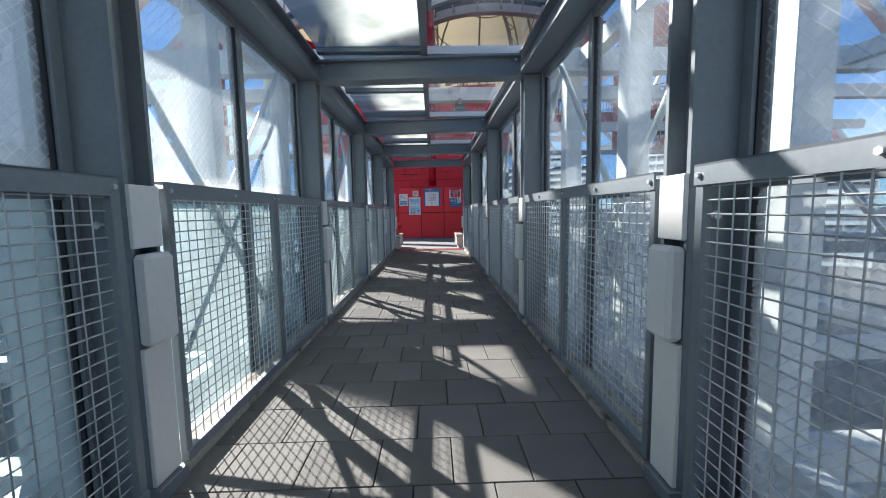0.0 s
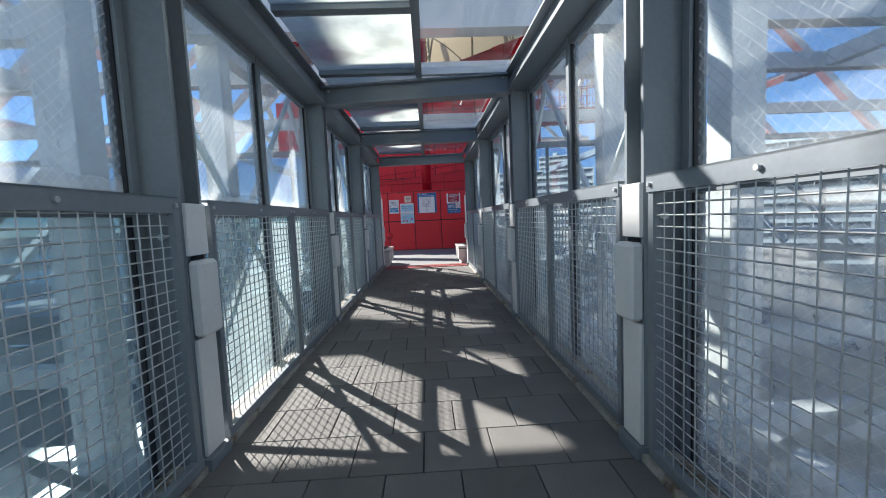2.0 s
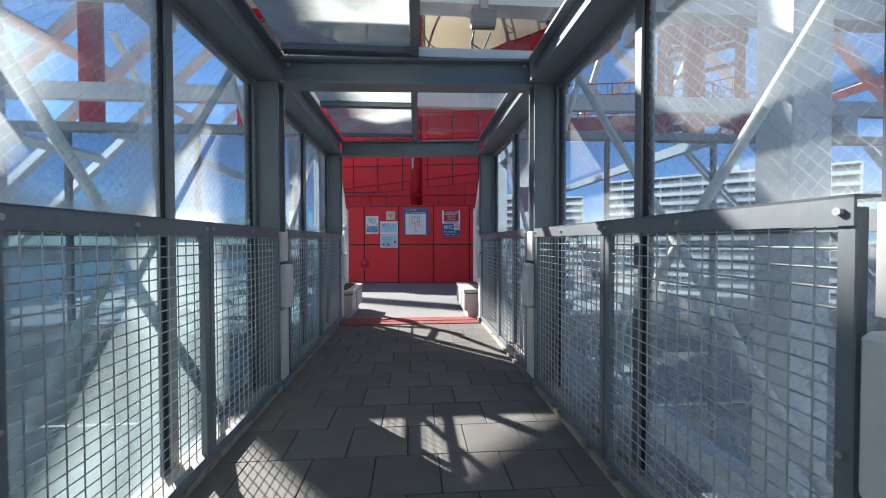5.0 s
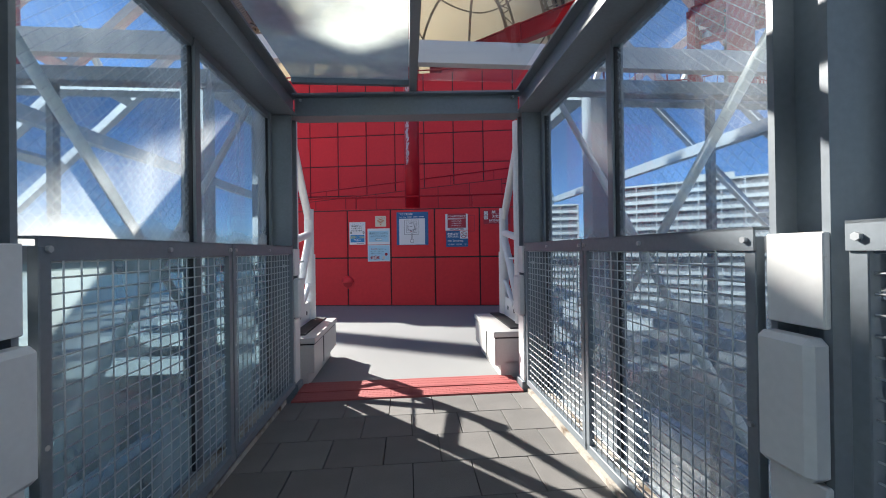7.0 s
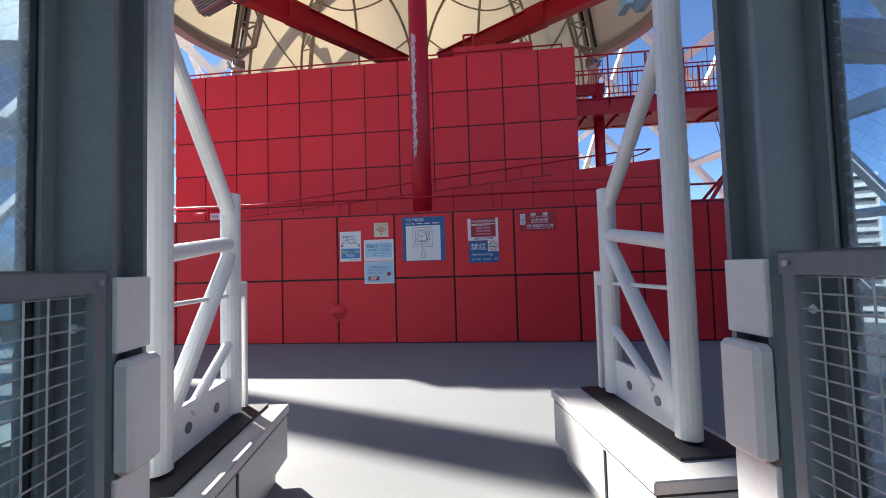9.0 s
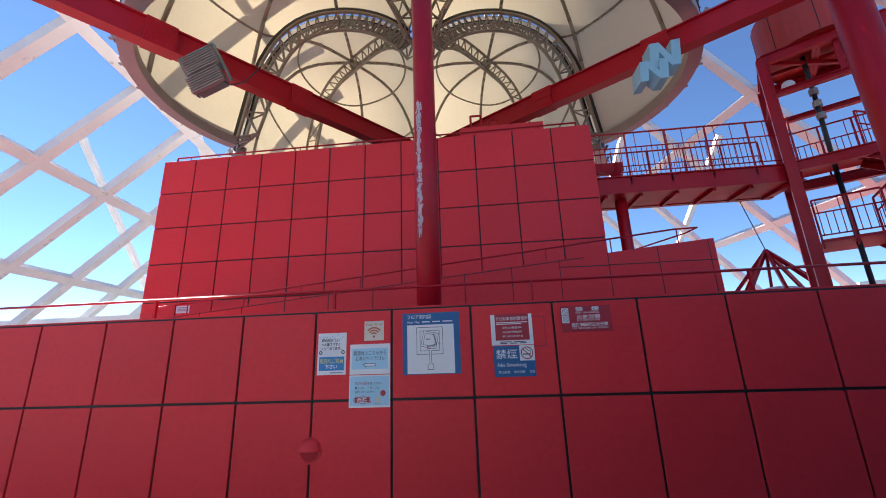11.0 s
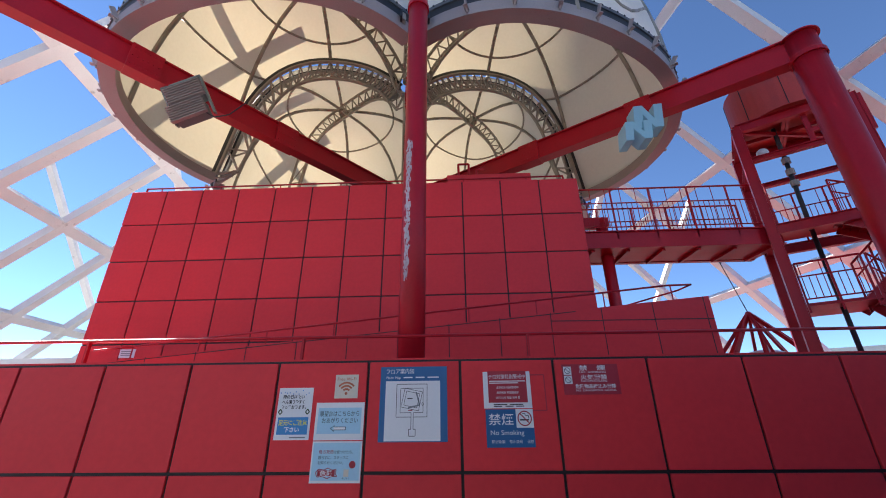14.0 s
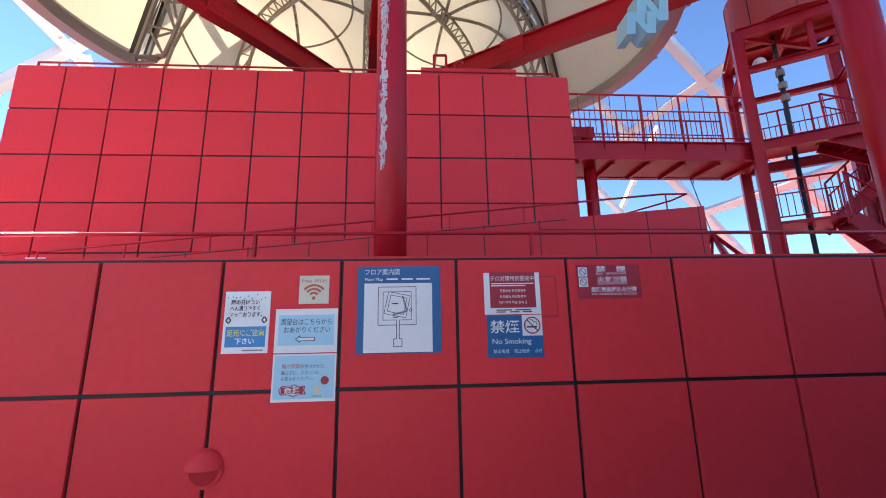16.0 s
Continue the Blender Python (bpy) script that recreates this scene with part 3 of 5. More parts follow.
def end_truss(x, s):
    """A white tubular frame standing on the plinth; s points to the inside."""
    t = thing("tube_frame", (x, 13.4, 0.47), "white painted steel tube frame standing on a stone plinth", "frame", "white tube frames")
    yt, ys = 13.03, 13.74
    def pipe(p, q, r, name):
        bm = bmesh.new()
        tube(bm, p, q, r, 16)
        smooth_part = part(name, bm, "white_steel", t)
        return smooth_part
    part("pad", B(x - 0.16, x + 0.16, yt - 0.16, ys + 0.17, 0.465, 0.485), "seam", t, "black bearing pad")
    pipe((x, yt, 0.5), (x, yt, 2.76), 0.062, "tall_post")
    pipe((x, ys, 0.5), (x, ys, 1.86), 0.058, "short_post")
    pipe((x, yt, 2.55), (x, ys, 1.72), 0.045, "strut")
    pipe((x, yt, 1.45), (x, ys, 1.55), 0.042, "strut")
    pipe((x, ys, 1.50), (x, yt, 0.62), 0.045, "strut")
    pipe((x, ys, 0.95), (x, yt + 0.25, 0.66), 0.03, "strut")
    pipe((x, yt, 1.22), (x, ys, 1.22), 0.012, "wire")
    bm = box(bmesh.new(), x - 0.012, x + 0.012, yt, ys + 0.06, 0.485, 0.72)
    part("gusset", bm, "white_steel", t, "white gusset plate")
    for yy in (yt + 0.22, yt + 0.5):
        bm = bmesh.new()
        tube(bm, (x + s * 0.011, yy, 0.60), (x + s * 0.016, yy, 0.60), 0.028, 12)
        part("hole", bm, "steel_dark", t)
    # flat bracket hoop beyond the short post
    part("bracket", B(x - 0.035, x + 0.035, ys + 0.125, ys + 0.165, 0.475, 1.30, bevel=0.006), "white_steel", t)
    part("bracket_arm", B(x - 0.032, x + 0.032, ys + 0.04, ys + 0.128, 1.20, 1.298, bevel=0.006), "white_steel", t)
    return t


end_plinth(-1.50, -0.94, 1)
end_plinth(0.89, 1.46, -1)
end_truss(-1.22, 1)
end_truss(1.25, -1)

# ---- white outer frame beside and over the bridge ----
def white_beam(name, p, q, w, h, label, cat="beam", group="white frame members", mat="white_steel"):
    t = thing(name, Vector(p), label, cat, group)
    bm = bmesh.new()
    bar(bm, p, q, w, h)
    part("section", bm, mat, t)
    return t


OXL, OXR = -3.55, 3.55
for y in (-2.2, 0.7, 3.7, 6.7, 9.7):
    for x in (OXL, OXR):
        t = thing("white_column", (x, y, -16), "white painted square steel column outside the glass", "column", "white columns")
        part("shaft", B(x - 0.19, x + 0.19, y - 0.19, y + 0.19, -16, 4.78, bevel=0.01), "white_steel", t)
    if y > 9:
        white_beam("white_beam", (OXL - 6, y - 0.6, 4.52), (OXR + 7, y - 0.6, 4.52), 0.34, 0.50, "white steel beam passing over the bridge")
    white_beam("white_beam", (OXL - 6, y, -1.35), (OXR + 7, y, -1.35), 0.30, 0.36, "white steel beam passing under the bridge")
for x in (OXL, OXR, OXL - 5, OXR + 6):
    for z in (4.52, -1.35, -5.2):
        white_beam("white_beam", (x, -8, z), (x, 12.4, z), 0.26, 0.34, "long white steel beam beside the bridge")
for x, sx in ((OXL, -1), (OXR, 1)):
    for y in (0.7, 3.7, 6.7):
        t = thing("diagonal_tube", (x, y, -5.2), "white steel diagonal tube outside the glass", "brace", "white diagonals")
        bm = bmesh.new()
        tube(bm, (x, y, -1.3), (x + sx * 0.0, y + 3.0, -5.2), 0.09, 12)
        smooth(part("tube", bm, "white_steel", t))
# beams across the front of the deck
for y, z, h in ((11.5, 4.5, 0.36), (14.35, 4.16, 0.32)):
    white_beam("white_beam", (-16, y, z), (16, y, z), 0.30 if y < 12 else 0.14, h, "large white steel beam spanning the deck", mat="white_old")
for x in (-9.5, 9.5):
    t = thing("white_column", (x, 14.35, 0), "white painted square steel column on the deck", "column", "white columns")
    part("shaft", B(x - 0.18, x + 0.18, 14.17, 14.53, -0.1, 4.00, bevel=0.01), "white_steel", t)

t = thing("cable_winch", (0.95, 11.35, 4.2), "grey steel cable winch clamped under a white beam", "winch")
part("drum", tube(bmesh.new(), (0.80, 11.30, 4.10), (1.10, 11.30, 4.10), 0.12, 14), "steel_dark", t)
part("clamp", B(0.90, 1.00, 11.20, 11.40, 4.18, 4.34), "rib", t)
part("cable", path_tube(bmesh.new(), [(0.85, 11.30, 4.02), (0.80, 11.32, 3.80), (0.95, 11.34, 3.72), (1.05, 11.34, 3.95)], 0.012, 6), "steel_dark", t)
for k in range(3):
    t = thing("side_building", (-13, -14 + k * 9.2, -16), "dark glazed low building beside the bridge", "building", "low buildings")
    ya = -18 + k * 9.2
    part("wall", B(-17, -9, ya, ya + 8.4, -6.4, -1.9), "conc", t)
    part("roof", B(-17.3, -8.7, ya - 0.2, ya + 8.6, -1.9, -1.6), "white_old", t)
    for j in range(5):
        for zz in (-5.9, -3.8):
            part("window", B(-8.995, -8.96, ya + 0.3 + j * 1.6, ya + 1.7 + j * 1.6, zz, zz + 1.5), "black", t)

# ---- mirror glass screens along the deck's edge ----
for sx, tag in ((-1, "west"), (1, "east")):
    t = tagged(thing("screen_%s" % tag, (sx * 1.5, 12.75, -4.5), "tall bluish mirror glass screen along the deck's edge", "glass screen"), kind="structure")
    edges = [1.42 + 1.9 * k for k in range(12)]
    for a, b in zip(edges, edges[1:]):
        xa, xb = sorted((sx * a, sx * b))
        for za, zb in ((-4.4, -1.6), (-1.56, 1.16), (1.20, 2.94)):
            part("pane", B(xa + 0.02, xb - 0.02, 12.74, 12.76, za, zb), "mirror", t)
    for a in edges:
        part("mullion", B(sx * a - 0.03, sx * a + 0.03, 12.70, 12.77, -4.5, 2.96), "steel_dark", t)
    xa, xb = sorted((sx * 1.4, sx * edges[-1]))
    part("top_rail", B(xa, xb, 12.66, 12.80, 2.96, 3.10, bevel=0.01), "steel", t)
    part("mid_rail", B(xa, xb, 12.69, 12.765, 1.15, 1.21), "steel_dark", t)

# ---- lower roofs beside the bridge ----
for sx, tag in ((-1, "west"), (1, "east")):
    xa, xb = sorted((sx * 4.2, sx * 26))
    structure("roof_lower_%s" % tag, B(xa, xb, -30, 12.6, -7.2, -6.4), "roof_grey", "grey lower roof beside the bridge", "roof")
    for k in range(7):
        y = -24 + k * 5.2
        t = thing("roof_unit", (sx * 9, y, -6.4), "grey metal plant unit on the lower roof", "plant unit", "roof plant units")
        x = sx * (7.5 + (k * 37 % 5) * 1.3)
        part("housing", B(x - 1.3, x + 1.3, y - 0.9, y + 0.9, -6.3, -5.0, bevel=0.03), "stone" if k % 2 else "conc", t)
        part("plinth", B(x - 1.4, x + 1.4, y - 1.0, y + 1.0, -6.4, -6.3), "conc_shade", t)
        for j in range(5):
            part("louvre", B(x - 1.1, x + 1.1, y - 0.93, y - 0.90, -6.1 + j * 0.2, -6.0 + j * 0.2), "steel_dark", t)
    t = thing("roof_parapet", (sx * 4.4, 0, -6.4), "white low wall along the lower roof's edge", "parapet wall")
    part("wall", B(sx * 4.4 - 0.12, sx * 4.4 + 0.12, -30, 12.6, -6.4, -5.4), "white_old", t)

# ---- great white sloping grids round the building ----
def sloped_grid(x_foot, sx, y0, y1, z1, rafter_step, rise_step, w):
    """Rafters and purlins on a plane that leans inwards at 45 degrees."""
    t = thing("lattice_frame", (x_foot, y0, -2), "great white steel grid of rafters and purlins against the sky", "lattice", "white lattice planes")
    n = int((y1 - y0) / rafter_step)
    for k in range(n + 1):
        y = y0 + k * rafter_step
        part("rafter", bar(bmesh.new(), (x_foot + sx * 2, y, -2), (x_foot - sx * z1, y, z1), w, w * 0.8, (1, 0, sx)), "white_old", t)
    z = -1.0
    while z < z1 + 0.1:
        part("purlin", bar(bmesh.new(), (x_foot - sx * z, y0, z + 0.02), (x_foot - sx * z, y1, z + 0.02), w, w * 0.8, (1, 0, sx)), "white_old", t)
        z += rise_step
    return t


sloped_grid(-27.6, -1, -9, 62, 20.6, 3.9, 3.9, 0.5)
sloped_grid(28.4, 1, -9, 62, 17.5, 5.2, 4.6, 0.42)
t = thing("lattice_frame", (0.4, 56, -2), "great white steel grid of rafters and purlins against the sky", "lattice", "white lattice planes")
for k in range(7):
    x = -23 + k * 7.8
    part("rafter", bar(bmesh.new(), (x, 58, -2), (x, 38.5, 17.5), 0.4, 0.34, (0, 1, 1)), "white_old", t)
for k in range(4):
    z = -1 + k * 5.2
    part("purlin", bar(bmesh.new(), (-27 + z, 56 - z, z + 0.02), (28 - z, 56 - z, z + 0.02), 0.5, 0.4, (0, 1, 1)), "white_old", t)

# the bridge, deck and outer grids stand askew to the red building
for ob in set(bpy.data.objects) - before:
    if not ob.parent:
        ob.matrix_basis = BRIDGE @ ob.matrix_basis

# ---- red parapet wall ----
PW, PY, PZ = 1.080, 18.50, (0.0, 1.17, 2.345)
wall = structure("wall_parapet", B(-15.0, 10.0, PY + 0.03, PY + 0.30, -0.01, 2.350), "seam", "low red panelled wall with black joints round the deck", "wall")
structure("trim_parapet_cap", B(-15.0, 10.0, PY + 0.03, PY + 0.34, 2.354, 2.375), "red", "red metal cap of the parapet", "trim")
PX = [0.20 + PW * k for k in range(-14, 10)]

# red handrail on the parapet
t = thing("parapet_rail", (0, PY + 0.5, 2.27), "thin red steel handrail above the parapet wall", "handrail")
bm = bmesh.new()
tube(bm, (-14.9, PY + 0.5, 2.72), (9.9, PY + 0.5, 2.72), 0.021, 8)
smooth(part("rail", bm, "red_gloss", t))
for k in range(9):
    x = -13.9 + k * 3.0
    bm = bmesh.new()
    bar(bm, (x, PY + 0.5, 2.0), (x, PY + 0.5, 2.72), 0.05, 0.03, (1, 0, 0))
    part("rail_post", bm, "red_gloss", t)
structure("floor_terrace", B(-14.2, 20, PY + 0.30, 34, -0.2, 2.0), "red", "red terrace behind the parapet", "floor")


def dome_vent(x, z):
    t = thing("vent_hood", (x, PY - 0.01, z), "red half-round vent hood fixed on the red wall", "vent hood", "vent hoods on the parapet")
    bm = bmesh.new()
    bmesh.ops.create_uvsphere(bm, u_segments=24, v_segments=12, radius=0.155, matrix=Matrix.Translation((x, PY - 0.004, z)) @ Matrix.Diagonal((1, 0.62, 1, 1)))
    bmesh.ops.delete(bm, geom=[v for v in bm.verts if v.co.y > PY - 0.003 or v.co.z < z - 0.005], context="VERTS")
    smooth(part("hood", bm, "red", t))
    bm = bmesh.new()
    tube(bm, (x, PY + 0.002, z), (x, PY - 0.012, z), 0.16, 28)
    part("flange", bm, "red", t)
    bm = bmesh.new()
    tube(bm, (x, PY - 0.014, z - 0.012), (x, PY - 0.016, z - 0.012), 0.12, 20)
    part("mouth", bm, "red_gloss", t)


dome_vent(-1.96, 0.575)
dome_vent(5.08, 0.575)

# ---- red upper block ----
BX0, BY, BW, BH = -9.365, 23.38, 1.0833, 1.115
structure("wall_upper_block", B(BX0 + 0.02, BX0 + 12 * BW - 0.02, BY + 0.03, 34, 0, 7.860), "seam", "tall red panelled block on the terrace", "wall")
t = thing("roof_upstand", (1.2, BY + 0.6, 7.86), "red sheet metal box on the roof of the red block", "roof box")
part("body", B(-0.05, 2.47, BY + 0.5, BY + 2.4, 7.86, 8.42, bevel=0.01), "red", t)
bm = bmesh.new()
path_tube(bm, [(0.30, BY + 0.6, 8.42), (0.30, BY + 0.6, 8.86), (0.62, BY + 0.6, 8.86), (0.62, BY + 0.6, 8.42)], 0.035, 8)
part("loop_pipe", bm, "red_gloss", t)
bm = bmesh.new()
path_tube(bm, [(0.85, BY + 0.6, 8.42), (0.85, BY + 0.6, 8.64), (1.05, BY + 0.6, 8.70), (1.1, BY + 0.6, 8.62)], 0.03, 8)
part("bent_pipe", bm, "red_gloss", t)
t = thing("roof_rail", (-3, BY + 0.12, 7.86), "low red pipe rail along the roof edge", "handrail")
bm = bmesh.new()
tube(bm, (BX0 + 0.35, BY + 0.12, 8.02), (BX0 + 12 * BW - 0.35, BY + 0.12, 8.02), 0.025, 8)
for x, sx in ((BX0 + 0.35, 1), (BX0 + 12 * BW - 0.35, -1)):
    tube(bm, (x, BY + 0.12, 8.03), (x - sx * 0.02, BY + 0.12, 7.84), 0.025, 8)
smooth(part("rail", bm, "red_gloss", t))
for k in range(7):
    bm = bmesh.new()
    x = BX0 + 0.8 + k * 1.8
    tube(bm, (x, BY + 0.12, 7.84), (x, BY + 0.12, 8.02), 0.016, 6)
    part("rail_post", bm, "red_gloss", t)

# ---- sloping ramp wall in front of the block ----
SY = 21.42
def slope_z(x):
    return 2.74 + (x + 6.9) * (3.60 - 2.74) / (2.5 + 6.9) if x < 2.5 else 3.60 + (x - 2.5) * 0.088
bm = bmesh.new()
ring = [(-8.6, 1.9), (-8.6, slope_z(-8.6)), (2.5, slope_z(2.5)), (5.12, slope_z(5.12)), (5.12, 1.9)]
vs = [[bm.verts.new((x, y, z)) for x, z in ring] for y in (SY, SY + 1.6)]
bm.faces.new(vs[0]), bm.faces.new(vs[1][::-1])
for i in range(5):
    j = (i + 1) % 5
    bm.faces.new((vs[0][i], vs[1][i], vs[1][j], vs[0][j]))
ramp_wall = structure("wall_ramp", bm, "red", "sloping red panelled wall of a ramp", "wall")
bm = bmesh.new()
for k in range(13):
    x = -7.0 + k * 1.0
    z1 = slope_z(x)
    box(bm, x - 0.008, x + 0.008, SY - 0.003, SY + 0.003, 1.95, z1)
for a, b in ((2.0, 3.0), (3.0, 4.0), (4.0, 5.12)):
    bar(bm, (a, SY - 0.001, 3.39), (b, SY - 0.001, 3.38), 0.006, 0.018)
bar(bm, (-8.6, SY - 0.001, slope_z(-8.6) - 0.03), (2.5, SY - 0.001, slope_z(2.5) - 0.03), 0.006, 0.016)
part("joint_line", bm, "seam", ramp_wall, "black joints")
t = thing("ramp_rail", (0, SY + 0.1, 2.6), "thin red pipe handrail rising along the ramp", "handrail")
bm = bmesh.new()
path_tube(bm, [(-7.2, SY + 0.1, slope_z(-7.2) + 0.27), (-6.4, SY + 0.1, slope_z(-6.4) + 0.27), (4.41, SY + 0.1, 4.09), (4.9, SY + 0.1, 4.10)], 0.02, 8)
smooth(part("rail", bm, "red_gloss", t))
for k in range(9):
    x = -6.4 + k * 1.36
    zt = 3.05 + (x + 6.4) * (4.09 - 3.05) / 10.81
    bm = bmesh.new()
    tube(bm, (x, SY + 0.1, slope_z(x) - 0.02), (x, SY + 0.1, zt), 0.013, 6)
    part("rail_post", bm, "red_gloss", t)
bm = bmesh.new()
path_tube(bm, [(3.6, SY + 1.2, 3.85), (4.85, SY + 0.5, 4.10), (4.9, SY + 0.1, 4.10)], 0.018, 8)
part("end_rail", bm, "red_gloss", t)
t = thing("notice_plate", (-7.3, 22.5, 2.9), "small white notice plate fixed by the ramp", "notice")
part("plate", B(-7.50, -7.14, 22.49, 22.50, 2.96, 3.15), "paper", t)
bm = bmesh.new()
for z in (3.10, 3.06, 3.02):
    box(bm, -7.46, -7.2, 22.486, 22.4895, z - 0.008, z + 0.008)
part("print", bm, "steel", t)
part("bracket", B(-7.33, -7.30, 22.5, 22.53, 1.95, 3.05), "red_gloss", t)

# ---- red columns and roof beams carrying the dome ----
CX, CY = -1.79, 27.7
ZB = 10.0
def red_column(x, y, r, top):
    t = thing("red_column", (x, y, 0), "tall red painted round steel column with a flanged head", "column", "red columns")
    bm = bmesh.new()
    tube(bm, (x, y, -0.1), (x, y, top), r, 32)
    smooth(part("shaft", bm, "red_gloss", t))
    bm = bmesh.new()
    tube(bm, (x, y, top - 0.02), (x, y, top + 0.02), r * 1.22, 32)
    part("cap", bm, "red_gloss", t)
    bm = bmesh.new()
    tube(bm, (x, y, top - 0.70), (x, y, top - 0.60), r * 1.14, 32, r * 1.14)
    tube(bm, (x, y, top - 0.60), (x, y, top - 0.50), r * 1.14, 32, r * 1.0)
    part("collar", bm, "red_gloss", t)
    return t


S_COL, E_COL, W_COL = (-0.50, 19.5), (8.91, 21.19), (-10.2, 17.6)
s_col = red_column(*S_COL, 0.20, 10.42)
red_column(*E_COL, 0.33, 10.32)
red_column(*W_COL, 0.31, 10.32)
# scuffed strip on the front column
bm = bmesh.new()
rnd = random.Random(4)
for k in range(420):
    z = 3.60 + rnd.random() * 2.55
    a = radians(-116 + rnd.gauss(0, 6.5))
    h = 0.02 + rnd.random() * 0.07
    w = 0.006 + rnd.random() * 0.02
    c = Vector((S_COL[0] + 0.202 * math.cos(a), S_COL[1] + 0.202 * math.sin(a), z))
    bar(bm, c, c + Vector((0, 0, h)), w, 0.002, (math.cos(a), math.sin(a), 0))
part("scuffed_strip", bm, "bare", s_col, "pale scuffed strip of bare paint")["kind"] = "stuff"
# black ladder rail on top of the front column
t = thing("ladder_rail", (S_COL[0], S_COL[1], 10.44), "dark drilled steel rail above the red column", "rail")
bm = bmesh.new()
for dx in (-0.085, 0.085):
    box(bm, S_COL[0] + dx - 0.03, S_COL[0] + dx + 0.03, S_COL[1] - 0.05, S_COL[1] + 0.05, 10.44, 16.0)
part("stile", bm, "black", t)
bm = bmesh.new()
box(bm, S_COL[0] - 0.05, S_COL[0] + 0.05, S_COL[1] - 0.02, S_COL[1] + 0.02, 10.44, 16.0)
part("web", bm, "steel_dark", t)


def roof_beam(p, q, w=0.36, h=0.72):
    d = (Vector(q) - Vector(p)).normalized()
    t = thing("red_beam", (*p, ZB - h / 2), "long red painted steel girder under the dome", "beam", "red girders")
    bm = bmesh.new()
    i_beam(bm, (*p, ZB), (*q, ZB), w, h, 0.04, 0.20)
    part("girder", bm, "red_gloss", t)
    for s_ in (0.32, 0.62):
        c = Vector(p).lerp(Vector(q), s_)
        bm = bmesh.new()
        bar(bm, (c.x - d.x * 0.35, c.y - d.y * 0.35, ZB), (c.x + d.x * 0.35, c.y + d.y * 0.35, ZB), w + 0.04, h + 0.04)
        part("splice_plate", bm, "red_gloss", t)
        bm = bmesh.new()
        side = Vector((-d.y, d.x))
        for j in range(6):
            for zz in (-0.25, 0.0, 0.25):
                for sg in (-1, 1):
                    b = c + d * (-0.28 + j * 0.11) + side * sg * (w / 2 + 0.02)
                    e = b + side * sg * 0.025
                    tube(bm, (b.x, b.y, ZB + zz), (e.x, e.y, ZB + zz), 0.022, 6)
        part("bolts", bm, "red_gloss", t)["kind"] = "stuff"
    return t


for c, dx in ((S_COL, 0.0), (E_COL, 0.9), (W_COL, -0.5)):
    roof_beam(c, (CX + dx, CY))

# ---- dome of four membrane lobes ----
DA, DR, DZ, DH = 3.99, 5.10, 10.62, 7.7
DT = radians(8.6)
DU, DV = Vector((math.cos(DT), math.sin(DT), 0)), Vector((-math.sin(DT), math.cos(DT), 0))
DC = Vector((-1.95, 28.75, 0))


def dome_at(u, v, z):
    return DC + DU * u + DV * v + Vector((0, 0, z))


def rim_r(a):
    """Radius of a lobe's free edge: rounder outside, flattened along v, drawn out towards the notches."""
    flat = math.exp(-(((a - 1.4 + math.pi) % (2 * math.pi) - math.pi) / 0.7) ** 2)
    return DR + 0.53 * (1 - math.cos(2 * (a - math.pi / 4))) / 2 - 0.5 * flat


def crown_r(a):
    """Radius by which the fabric falls from the crown: wide towards the hub, where the lobes meet high up."""
    off = abs((a - math.pi / 4 + math.pi) % (2 * math.pi) - math.pi)
    return rim_r(a) if off <= math.pi / 2 else DR + 0.53 + 0.92 * math.sin(off - math.pi / 2)


def dome_height(d, a=math.pi / 4):
    return DZ + 0.42 + DH * math.sqrt(max(0.0, 1 - min(1.0, d / crown_r(a)) ** 3.6))


def lobe_reach(a):
    """How far a lobe reaches from its own centre at angle a (0 points away from the dome's middle, along u)."""
    r = rim_r(a)
    if math.cos(a) < 0:
        r = min(r, (DA - 0.05) / -math.cos(a))
    if math.sin(a) < 0:
        r = min(r, (DA - 0.05) / -math.sin(a))
    return r


def lobe_point(su, sv, a, d, lift=0.0):
    return dome_at(su * (DA + d * math.cos(a)), sv * (DA + d * math.sin(a)), dome_height(d, a) + lift)


